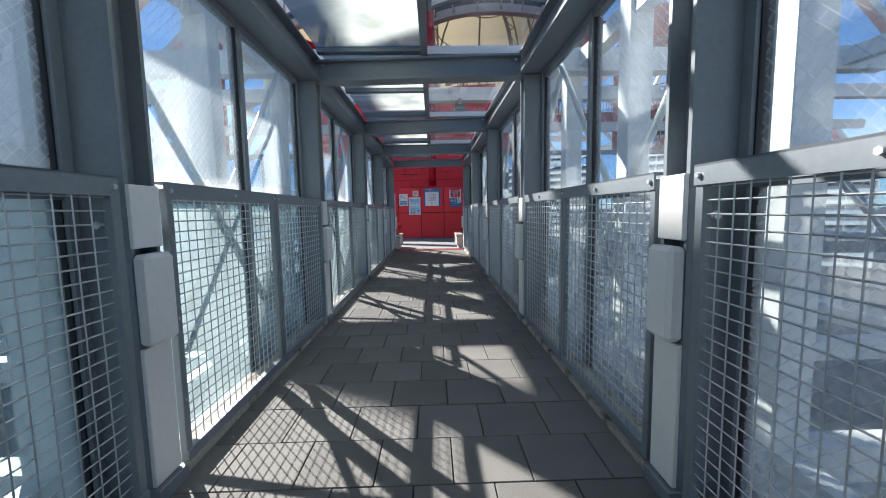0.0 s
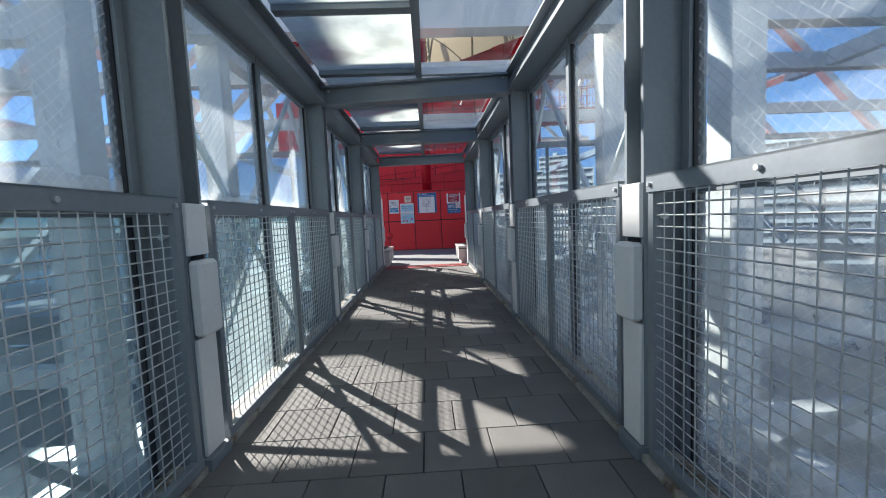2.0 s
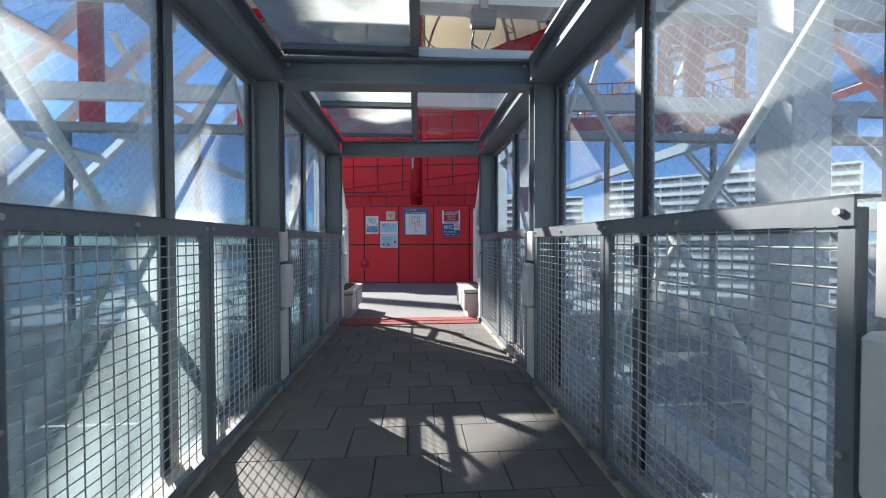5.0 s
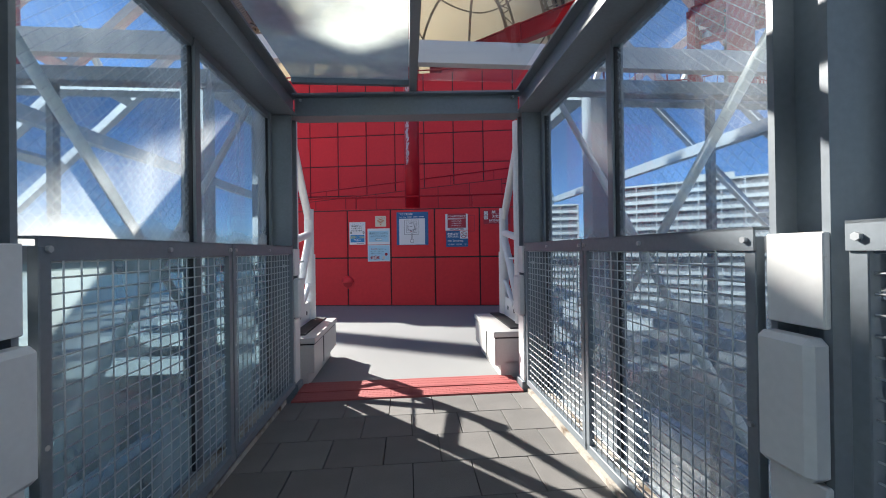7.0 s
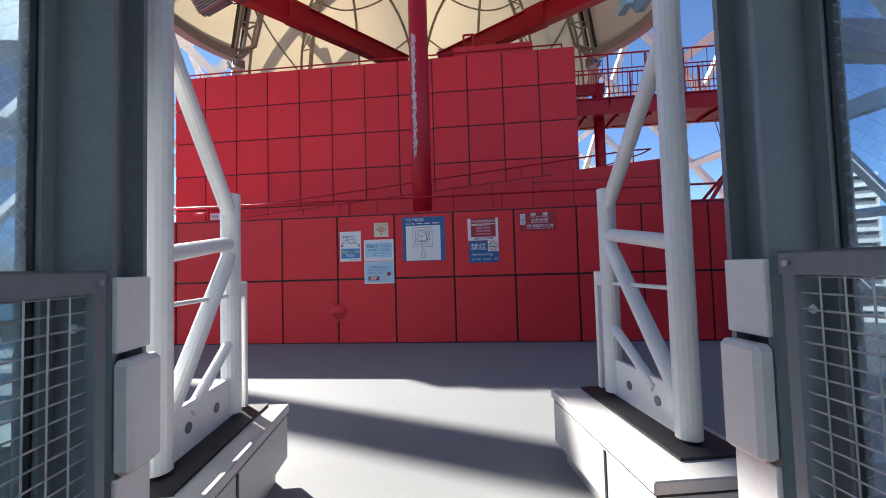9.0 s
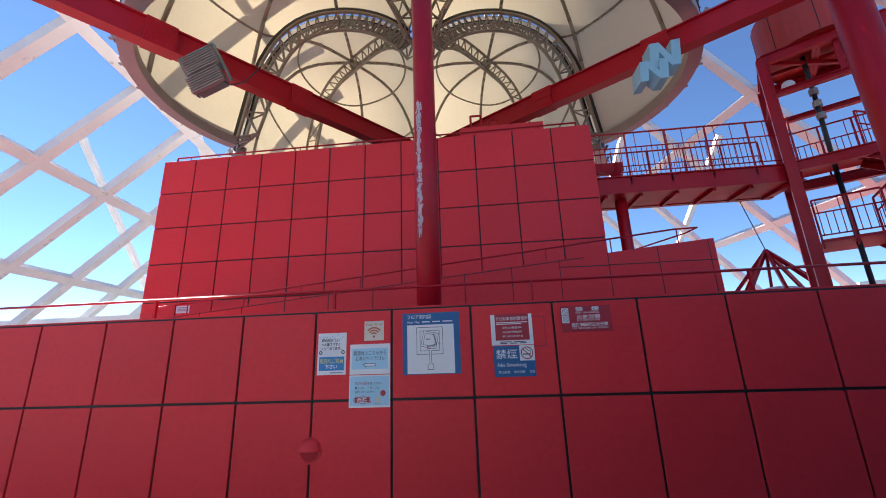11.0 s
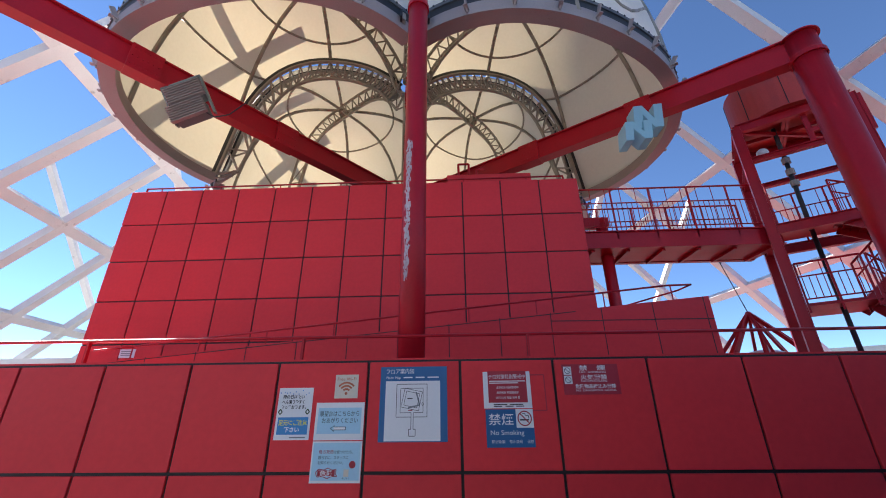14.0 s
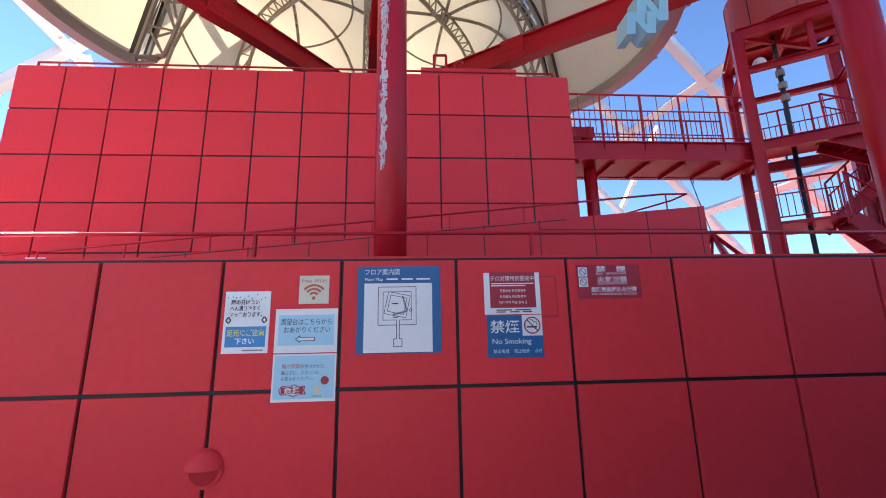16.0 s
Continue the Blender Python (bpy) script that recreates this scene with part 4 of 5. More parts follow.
dome = thing("dome_roof", (DC.x, DC.y, DZ), "white membrane dome roof of four lobes on steel ribs", "dome roof")
for su in (-1, 1):
    for sv in (-1, 1):
        bm = bmesh.new()
        n, m = 96, 22
        rows_ = []
        for j in range(m + 1):
            f = math.sin(j / m * math.pi / 2)
            rows_.append([bm.verts.new(lobe_point(su, sv, 2 * math.pi * i / n, lobe_reach(2 * math.pi * i / n) * f)) for i in range(n)] if j else [bm.verts.new(lobe_point(su, sv, 0, 0))])
        for i in range(n):
            k = (i + 1) % n
            bm.faces.new((rows_[0][0], rows_[1][i], rows_[1][k]))
            for j in range(1, m):
                bm.faces.new((rows_[j][i], rows_[j + 1][i], rows_[j + 1][k], rows_[j][k]))
        smooth(part("membrane", bm, "membrane", dome, "white coated fabric lobe, glowing cream inside"))
        # radial ribs and hoops under the fabric
        for k in range(8):
            a = 2 * math.pi * k / 8
            if k == 5 or (k == 1 and sv > 0):
                continue
            r = lobe_reach(a)
            bm = bmesh.new()
            path_tube(bm, [lobe_point(su, sv, a, r * math.sin(j / 12 * math.pi / 2), -0.16) for j in range(13)], 0.085, 8)
            smooth(part("rib", bm, "rib", dome))
        part("crown_node", tube(bmesh.new(), lobe_point(su, sv, 0, 0, -0.42), lobe_point(su, sv, 0, 0, -0.06), 0.22, 12), "rib", dome)
        for r in (3.05, 4.7):
            bm = bmesh.new()
            ring_ = [lobe_point(su, sv, 2 * math.pi * i / 72, r, -0.16) if lobe_reach(2 * math.pi * i / 72) > r else None for i in range(73)]
            for p, q in zip(ring_, ring_[1:]):
                if p and q:
                    tube(bm, p, q, 0.055, 6)
            smooth(part("hoop", bm, "rib", dome))
        # lattice truss from the hub over the crown, on to the outer edge of the far lobes
        steps = [(5 * math.pi / 4, 5.5 * (1 - j / 9)) for j in range(9)] + [(math.pi / 4, 4.95 * j / 9) for j in range(10 if sv > 0 else 1)]
        side = (DU * sv * -su + DV).normalized() if su * sv > 0 else (DU + DV).normalized()
        spots = [lobe_point(su, sv, a, d) for a, d in steps]
        mid = dome_at(su * DA, sv * DA, DZ + 3.2)
        tops = [[p + side * o - Vector((0, 0, 0.2)) for p in spots] for o in (-0.28, 0.28)]
        low = [p + (mid - p).normalized() * 0.85 for p in spots]
        bm = bmesh.new()
        for chord in tops + [low]:
            path_tube(bm, chord, 0.075, 6)
        for j in range(len(spots) - 1):
            for chord in tops:
                tube(bm, low[j], chord[j], 0.04, 5)
                tube(bm, low[j], chord[j + 1], 0.04, 5)
        part("diagonal_truss", bm, "rib", dome, "beige lattice truss over the lobe")
        # rim girder, black clamping band and brackets round the free edge
        free = [a for a in [2 * math.pi * i / 120 for i in range(-30, 61 + 30)] if lobe_reach(a) > rim_r(a) - 1e-6 and math.cos(a - math.pi / 4) > -0.1]
        free = sorted({round(((a + math.pi * 0.75) % (2 * math.pi)) - math.pi * 0.75, 6) for a in free})
        def edge(a, d, z):
            d += rim_r(a) - DR
            return dome_at(su * (DA + d * math.cos(a)), sv * (DA + d * math.sin(a)), z)
        for name, mat, d0, d1, z0, z1 in (("rim_girder", "rim", DR - 0.34, DR + 0.06, DZ, DZ + 0.38), ("clamp_band", "black", DR + 0.008, DR + 0.05, DZ + 0.38, DZ + 0.62), ("upper_band", "steel_dark", DR + 0.008, DR + 0.085, DZ + 0.62, DZ + 0.74)):
            bm = bmesh.new()
            loops = [[bm.verts.new(edge(a, d, z)) for d, z in ((d0, z0), (d1, z0), (d1, z1), (d0, z1))] for a in free]
            for p, q in zip(loops, loops[1:]):
                for i in range(4):
                    bm.faces.new((p[i], q[i], q[(i + 1) % 4], p[(i + 1) % 4]))
            bm.faces.new(loops[0]), bm.faces.new(loops[-1][::-1])
            band = part(name, bm, mat, dome)
            girder = band if name == "rim_girder" else girder
        for a in free[2:-2:4]:
            o = Vector((su * math.cos(a), sv * math.sin(a), 0))
            o = DU * o.x + DV * o.y
            c = edge(a, DR + 0.05, DZ + 0.30)
            bm = bmesh.new()
            bar(bm, c - Vector((0, 0, 0.24)), c + o * 0.20 + Vector((0, 0, 0.10)), 0.04, 0.12, o)
            bar(bm, c - Vector((0, 0, 0.16)) - o * 0.02, c - Vector((0, 0, 0.16)) + o * 0.20, 0.10, 0.035)
            part("bracket", bm, "rim", girder)
        bm = bmesh.new()
        for a in free[1:-1]:
            o = Vector((su * math.cos(a), sv * math.sin(a), 0))
            o = DU * o.x + DV * o.y
            c = edge(a, DR + 0.07, DZ + 0.72)
            bar(bm, c, c + o * 0.035, 0.04, 0.04)
        part("clamp_bolts", bm, "black", dome)["kind"] = "stuff"
# arch trusses between the lobes, from the notches up to the hub
for axis in (0, 1):
    for s_ in (-1, 1):
        bm = bmesh.new()
        spots = []
        for j in range(29):
            w = 4.35 * math.cos(math.pi * j / 28) if j < 14 else -3.55 * math.sin(math.pi * (j - 14) / 28)
            z = max(DZ + 0.15, dome_height(math.hypot(min(w, 3.98), DA), math.atan2(-DA, w)))
            spots.append((DA + w, z))
        spots[0] = (DA + 4.35, DZ + 0.15)
        chords = []
        for off, deep in ((-0.30, 0.12), (0.30, 0.12), (0.0, 0.90)):
            pts = []
            for w, z in spots:
                c = Vector((DA - 0.3 - w, DZ + 2.4 - z)).normalized() * deep
                u, z = w + c.x, z + c.y
                pts.append(dome_at(s_ * u, off, z) if axis == 0 else dome_at(off, s_ * u, z))
            chords.append(pts)
            path_tube(bm, pts, 0.085, 6)
        for j in range(28):
            for cset in chords[:2]:
                tube(bm, chords[2][j], cset[j], 0.042, 5)
                tube(bm, chords[2][j], cset[j + 1], 0.042, 5)
        part("arch_truss", bm, "rib", dome, "beige lattice arch truss")
        bm = bmesh.new()
        for off in (-0.34, 0.34):
            pts = [dome_at(s_ * w, off, z) if axis == 0 else dome_at(off, s_ * w, z) for w, z in spots]
            for p, q in zip(pts, pts[1:]):
                bar(bm, p, q, 0.05, 0.16)
        part("clamp_strip", bm, "black", dome, "dark clamping strip along the seam of two lobes")
part("hub", tube(bmesh.new(), dome_at(0, 0, DZ + 4.2), dome_at(0, 0, DZ + 5.6), 0.30, 16), "rib", dome, "round steel hub of the trusses")

# floodlight and sign on the girders
def along(c, f):
    return Vector((c[0] + (CX - c[0]) * f, c[1] + (CY - c[1]) * f, ZB))
fl = along(W_COL, 0.42)
t = thing("floodlight", fl + Vector((0, -0.3, -0.55)), "grey green slatted floodlight hanging from the red girder", "floodlight")
lamp_turn = Matrix.Translation(fl + Vector((0, -0.42, -0.75))) @ Matrix.Rotation(radians(-24), 4, "Y") @ Matrix.Rotation(radians(18), 4, "X")
def lamp_part(name, bm, mat, parent=None):
    bm.transform(lamp_turn)
    return part(name, bm, mat, parent or t)
for dx, dz in ((0.04, 0.24), (-0.06, -0.24)):
    housing = lamp_part("housing", B(dx - 0.42, dx + 0.42, -0.12, 0.24, dz - 0.20, dz + 0.20, bevel=0.03), "lamp")
    for k in range(7):
        z = dz - 0.20 + k * 0.064
        lamp_part("louvre", B(dx - 0.46, dx + 0.46, -0.26, -0.12, z, z + 0.018), "rib", housing)
for sx in (-1, 1):
    lamp_part("yoke_arm", B(sx * 0.50 - 0.02, sx * 0.50 + 0.02, -0.06, 0.10, -0.45, 0.62), "lamp")
lamp_part("yoke_bar", B(-0.52, 0.52, -0.06, 0.10, 0.60, 0.64), "lamp")
bm = bmesh.new()
path_tube(bm, [fl + Vector((0.35, -0.4, -0.95)), fl + Vector((0.7, -0.35, -1.15)), fl + Vector((1.0, -0.25, -1.0)), fl + Vector((1.3, -0.1, -0.45))], 0.018, 6)
part("cable", bm, "black", t, "slack black cable")

lg = along(E_COL, 0.315)
t = thing("emblem_sign", lg + Vector((0, -0.3, -1.2)), "pale blue three dimensional emblem hanging from the red girder", "sign")
def letter_block(x0, z0, w, h, dy, deep):
    """Solid block in the outline of a slanting zigzag, pushed back to a depth."""
    k = 0.30 * w
    outline = [(0, 0), (0, h), (k, h), (w - k, h * 0.38), (w - k, h), (w, h), (w, 0), (w - k, 0), (k, h * 0.62), (k, 0)]
    bm = bmesh.new()
    y = lg.y - 0.45 + dy
    front = [bm.verts.new((x0 + u + 0.12 * v, y, z0 + v + 0.10 * u)) for u, v in outline]
    back = [bm.verts.new((c.co.x - 0.10, y + deep, c.co.z - 0.14)) for c in front]
    bm.faces.new(front), bm.faces.new(back[::-1])
    for n_ in range(10):
        bm.faces.new((front[n_], back[n_], back[(n_ + 1) % 10], front[(n_ + 1) % 10]))
    bmesh.ops.recalc_face_normals(bm, faces=bm.faces[:])
    part("letter_block", bm, "blue_sign", t)
letter_block(lg.x - 0.28, lg.z - 0.98, 0.82, 0.80, 0.0, 0.30)
letter_block(lg.x - 0.62, lg.z - 1.40, 0.74, 0.62, -0.06, 0.34)
part("hanger", B(lg.x - 0.05, lg.x + 0.05, lg.y - 0.3, lg.y - 0.2, lg.z - 0.5, lg.z - 0.3), "blue_sign", t)

# ---- gangway, stair tower and water tank ----
GY0, GY1, GX0, GX1, GZ = 24.3, 25.6, BX0 + 12 * BW, 9.45, 6.58
t = thing("gangway", ((GX0 + GX1) / 2, GY0, 6.0), "red steel gangway between the red block and the stair tower", "gangway")
for y in (GY0, GY1):
    bm = bmesh.new()
    i_beam(bm, (GX0, y, GZ - 0.27), (GX1, y, GZ - 0.27), 0.16, 0.54, 0.03, 0.03)
    part("girder", bm, "red_gloss", t)
part("deck_plate", B(GX0, GX1, GY0 + 0.02, GY1 - 0.02, GZ - 0.08, GZ - 0.03), "red_gloss", t)
part("soffit", B(GX0, GX1, GY0 + 0.09, GY1 - 0.09, GZ - 0.52, GZ - 0.49), "red_gloss", t)
for k in range(6):
    x = GX0 + 0.5 + k * 1.0
    part("cross_rib", B(x - 0.04, x + 0.04, GY0 + 0.09, GY1 - 0.09, GZ - 0.60, GZ - 0.52), "red_gloss", t)


def railing(t, p, q, top, posts, bars, mat="red_gloss"):
    """Barred railing from p to q standing at their height."""
    p, q = Vector(p), Vector(q)
    up = Vector((0, 0, 1))
    for f, r in ((1.0, 0.028), (0.66, 0.02), (0.10, 0.02)):
        bm = bmesh.new()
        tube(bm, p + up * top * f, q + up * top * f, r, 8)
        part("rail", bm, mat, t)
    for k in range(posts + 1):
        c = p.lerp(q, k / posts)
        bm = bmesh.new()
        bar(bm, c - up * 0.25, c + up * top, 0.045, 0.03, (0, 1, 0))
        part("rail_post", bm, mat, t)
    for k in range(bars):
        c = p.lerp(q, (k + 0.5) / bars)
        bm = bmesh.new()
        tube(bm, c + up * top * 0.10, c + up * top * (0.66 if k % 3 else 1.0), 0.011, 5)
        part("baluster", bm, mat, t)


railing(t, (GX0 + 0.1, GY0, GZ), (GX1, GY0, GZ), 1.42, 5, 38)
railing(t, (GX0 + 0.1, GY1, GZ), (GX1, GY1, GZ), 1.42, 5, 38)
t = thing("gangway_post", (4.72, 24.95, 0), "red round steel post under the gangway", "post")
bm = bmesh.new()
tube(bm, (4.72, 24.95, 2.0), (4.72, 24.95, 7.3), 0.17, 20)
smooth(part("shaft", bm, "red_gloss", t))
bm = bmesh.new()
box(bm, 3.7, 4.9, 24.8, 25.1, 7.0, 7.3)
part("head", bm, "red_gloss", t)

TX0, TX1, TY0, TY1, TZ = 9.10, 11.7, 24.15, 26.2, 9.90
t = thing("stair_tower", ((TX0 + TX1) / 2, (TY0 + TY1) / 2, 0), "red steel stair tower carrying a water tank", "tower")
for x in (TX0, TX1):
    for y in (TY0, TY1):
        bm = bmesh.new()
        i_beam(bm, (x, y, 2.0), (x, y, TZ), 0.26, 0.26)
        bar(bm, (x, y, 2.0), (x, y, TZ), 0.24, 0.22, (0, 1, 0))
        part("column", bm, "red_gloss", t)
for z in (TZ, 8.7, 6.4):
    for (p, q) in (((TX0, TY0), (TX1, TY0)), ((TX0, TY1), (TX1, TY1)), ((TX0, TY0), (TX0, TY1)), ((TX1, TY0), (TX1, TY1))):
        bm = bmesh.new()
        i_beam(bm, (*p, z), (*q, z), 0.18, 0.30 if z != 8.7 else 0.16, 0.025, 0.05)
        part("beam", bm, "red_gloss", t)
for p, q in (((TX0, (TY0 + TY1) / 2, TZ), (TX1, (TY0 + TY1) / 2, TZ)), (((TX0 + TX1) / 2, TY0, TZ), ((TX0 + TX1) / 2, TY1, TZ)), ((TX0 + 1.2, TY0, TZ), (TX0 + 1.2, TY1, TZ)), ((TX0, TY0, TZ - 0.1), (TX1, TY1, TZ - 0.1)), ((TX0 + 1.6, TY0 + 0.1, 8.7), (TX0 + 1.6, TY0 + 0.1, TZ)), ((TX0 + 2.8, TY0 + 0.1, 8.7), (TX0 + 2.8, TY0 + 0.1, TZ)), ((TX0 + 1.6, TY0 + 0.1, 9.2), (TX0 + 2.8, TY0 + 0.1, 9.2))):
    bm = bmesh.new()
    bar(bm, p, q, 0.09, 0.12)
    part("brace", bm, "red_gloss", t)
part("platform", B(TX0, TX1, TY0 + 0.1, TY0 + 1.5, 6.50, 6.56), "red_gloss", t)
railing(t, (TX0 + 0.2, TY0 + 1.5, 6.56), (TX1 - 0.2, TY0 + 1.5, 6.56), 1.42, 3, 16)
# two flights of steps
def flight(x0, x1, z0, z1, y0, y1):
    n = 9
    for k in range(n):
        f = (k + 0.5) / n
        x, z = x0 + (x1 - x0) * f, z0 + (z1 - z0) * f
        part("tread", B(x - 0.15, x + 0.15, y0, y1, z - 0.02, z + 0.02), "red_gloss", t)
    for y in (y0, y1):
        bm = bmesh.new()
        bar(bm, (x0, y, z0 - 0.1), (x1, y, z1 - 0.1), 0.05, 0.30)
        part("stringer", bm, "red_gloss", t)
    railing(t, (x0, y0, z0), (x1, y0, z1), 1.1, 3, 14)
flight(TX0 + 1.5, TX0 + 2.8, 6.5, 5.7, TY0 + 0.15, TY0 + 0.95)
part("landing", B(TX0 + 2.7, TX0 + 4.2, TY0 + 0.15, TY0 + 1.9, 5.62, 5.70), "red_gloss", t)
railing(t, (TX0 + 4.2, TY0 + 0.15, 5.7), (TX0 + 4.2, TY0 + 1.9, 5.7), 1.1, 2, 9)
railing(t, (TX0 + 2.8, TY0 + 0.15, 5.7), (TX0 + 4.2, TY0 + 0.15, 5.7), 1.1, 2, 8)
flight(TX0 + 2.9, TX0 + 1.5, 5.6, 4.3, TY0 + 1.1, TY0 + 1.9)
part("landing", B(TX0 + 0.2, TX0 + 1.6, TY0 + 0.15, TY0 + 1.9, 4.22, 4.30), "red_gloss", t)
railing(t, (TX0 + 0.2, TY0 + 0.15, 4.3), (TX0 + 1.5, TY0 + 0.15, 4.3), 1.1, 2, 9)
flight(TX0 + 1.6, TX0 + 3.4, 4.3, 2.1, TY0 + 0.15, TY0 + 0.95)
for x in (TX0 + 2.75, TX0 + 4.15):
    part("column", bar(bmesh.new(), (x, TY0 + 1.85, 2.0), (x, TY0 + 1.85, 6.8), 0.12, 0.12, (0, 1, 0)), "red_gloss", t)
bm = bmesh.new()
path_tube(bm, [(TX0 + 1.0, TY0 + 0.8, 10.0), (TX0 + 1.0, TY0 + 0.8, 9.0), (TX0 + 0.95, TY0 + 0.8, 6.2), (TX0 + 0.95, TY0 + 0.8, 2.0)], 0.06, 12)
smooth(part("down_pipe", bm, "black", t, "dark grey pipe"))
for z in (8.7, 8.3, 7.9):
    part("pipe_coupling", tube(bmesh.new(), (TX0 + 1.0, TY0 + 0.8, z), (TX0 + 1.0, TY0 + 0.8, z + 0.18), 0.11, 12), "rib", t)
bm = bmesh.new()
bmesh.ops.create_uvsphere(bm, u_segments=14, v_segments=8, radius=0.16, matrix=Matrix.Translation((TX0 + 0.45, TY0 + 0.2, 8.95)))
smooth(part("lamp", bm, "white_steel", t, "white round lamp"))

tower_turn = Matrix.Translation((TX0, TY0, 0)) @ Matrix.Rotation(radians(-33), 4, "Z") @ Matrix.Translation((-TX0, -TY0, 0))
t.matrix_basis = tower_turn @ t.matrix_basis
KX, KY, KR, KZ0, KZ1 = 10.45, 25.17, 1.32, 10.05, 11.55
tank = thing("water_tank", (KX, KY, KZ0), "weathered red cylindrical water tank on the stair tower", "water tank")
bm = bmesh.new()
tube(bm, (KX, KY, KZ0), (KX, KY, KZ1), KR, 48)
part("shell", bm, "red_rust", tank)
bm = bmesh.new()
tube(bm, (KX, KY, KZ1), (KX, KY, KZ1 + 0.16), KR, 48, KR * 0.62)
part("lid", bm, "red_rust", tank)
for k in range(8):
    bm = bmesh.new()
    a = 2 * math.pi * k / 8
    p = Vector((KX + (KR + 0.004) * math.cos(a), KY + (KR + 0.004) * math.sin(a), KZ0 + 0.01))
    bar(bm, p, p + Vector((0, 0, KZ1 - KZ0 - 0.02)), 0.02, 0.012, (math.cos(a), math.sin(a), 0))
    part("seam", bm, "seam", tank, "dark plate seams")
bm = bmesh.new()
path_tube(bm, [(KX - 1.0, KY - 0.6, KZ1 - 0.1), (KX - 1.1, KY - 0.65, KZ1 + 0.35), (KX - 1.2, KY - 0.7, KZ1 + 0.42), (KX - 1.3, KY - 0.72, KZ1 + 0.34)], 0.035, 8)
part("vent_pipe", bm, "steel_dark", tank)
tank.matrix_basis = tower_turn @ tank.matrix_basis

# small red pyramid skylight with a wind vane, behind the parapet
t = thing("pyramid_frame", (10.9, 28.1, 2.0), "red steel pyramid frame with a wind vane on the terrace", "frame")
apex = Vector((10.6, 28.1, 4.95))
for k in range(8):
    a = 2 * math.pi * (k + 0.5) / 8
    foot = Vector((10.7 + 1.45 * math.cos(a), 28.1 + 1.3 * math.sin(a), 3.3))
    bm = bmesh.new()
    bar(bm, foot, apex, 0.09, 0.12)
    part("rafter", bm, "red_gloss", t)
part("base_ring", B(9.3, 12.3, 26.9, 29.3, 2.0, 3.25), "red_gloss", t)
bm = bmesh.new()
bmesh.ops.create_uvsphere(bm, u_segments=20, v_segments=10, radius=0.85, matrix=Matrix.Translation((10.7, 28.1, 3.25)) @ Matrix.Diagonal((1, 1, 0.45, 1)))
smooth(part("skylight", bm, "white_steel", t, "white domed skylight"))
bm = bmesh.new()
tube(bm, apex, apex + Vector((-0.5, 0, 2.1)), 0.018, 6)
part("pole", bm, "steel_dark", t)
bm = bmesh.new()
v = apex + Vector((-0.5, 0, 2.1))
path_tube(bm, [v + Vector((-0.22, 0, 0.2)), v, v + Vector((0.12, 0, -0.05)), v + Vector((0.05, 0, -0.25))], 0.016, 6)
part("vane", bm, "steel_dark", t)

# white edge beams of the terrace beyond the red wall
for z, y in ((4.55, 36.0), (3.75, 35.6)):
    t = thing("terrace_beam", (-28, y, z), "weathered white steel beam along the far terrace edge", "beam", "terrace edge beams")
    part("section", B(-46, -12, y - 0.2, y + 0.2, z - 0.26, z + 0.26, bevel=0.02), "white_old", t)
    for k in range(5):
        part("leg", B(-44 + k * 7.5, -43.7 + k * 7.5, y - 0.12, y + 0.12, -16.0, z - 0.26), "white_old", t)

# ---- surroundings ----
GZ0 = -16.0
bm = bmesh.new()
bmesh.ops.create_grid(bm, x_segments=40, y_segments=40, size=2500, matrix=Matrix.Translation((0, 0, GZ0)))
structure("ground", bm, "asphalt", "grey paved ground far below the bridge", "ground")
bm = bmesh.new()
box(bm, -900, -70, -400, 1400, GZ0, GZ0 + 0.05)
structure("water_harbour", bm, "water", "grey harbour water", "water")
bm = bmesh.new()
box(bm, 14, 46, 16, 34, GZ0, GZ0 + 0.25)
structure("ground_planting", bm, "soil", "strip of dry brown planting", "ground")
bm = bmesh.new()
box(bm, -60, -30, 2, 60, GZ0, GZ0 + 0.08)
structure("pavement_west", bm, "conc", "pale paved quay", "pavement")


def flats(name, x, y, w, d, floors, turn, label, bays, storey=2.9):
    h = floors * storey
    t = thing(name, (x, y, GZ0), label, "building", "apartment buildings")
    rot = Matrix.Translation((x, y, GZ0)) @ Matrix.Rotation(radians(turn), 4, "Z")
    def put(nm, bm, mat):
        bm.transform(rot)
        return part(nm, bm, mat, t)
    # wall behind the balconies, coloured dark to stand for their shade
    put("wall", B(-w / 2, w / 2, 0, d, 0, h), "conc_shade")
    for k in range(floors + 1):
        put("balcony", B(-w / 2, w / 2, -1.3, 0.02, k * storey - 0.1, k * storey + 1.0 if k < floors else k * storey + 0.5), "conc")
    for k in range(bays + 1):
        xx = -w / 2 + k * w / bays
        put("party_wall", B(xx - 0.12, xx + 0.12, -1.25, 0.05, 0, h), "conc")
    for sx in (-1, 1):
        put("end_wall", B(sx * w / 2 - 0.3, sx * w / 2 + 0.3, -0.9, d, 0, h + 0.4), "conc")
    put("roof", B(-w / 2, w / 2, 0, d, h, h + 0.5), "conc")
    put("stair_head", B(-w * 0.1, w * 0.05, 2, d - 1, h, h + 2.6), "conc")
    return t


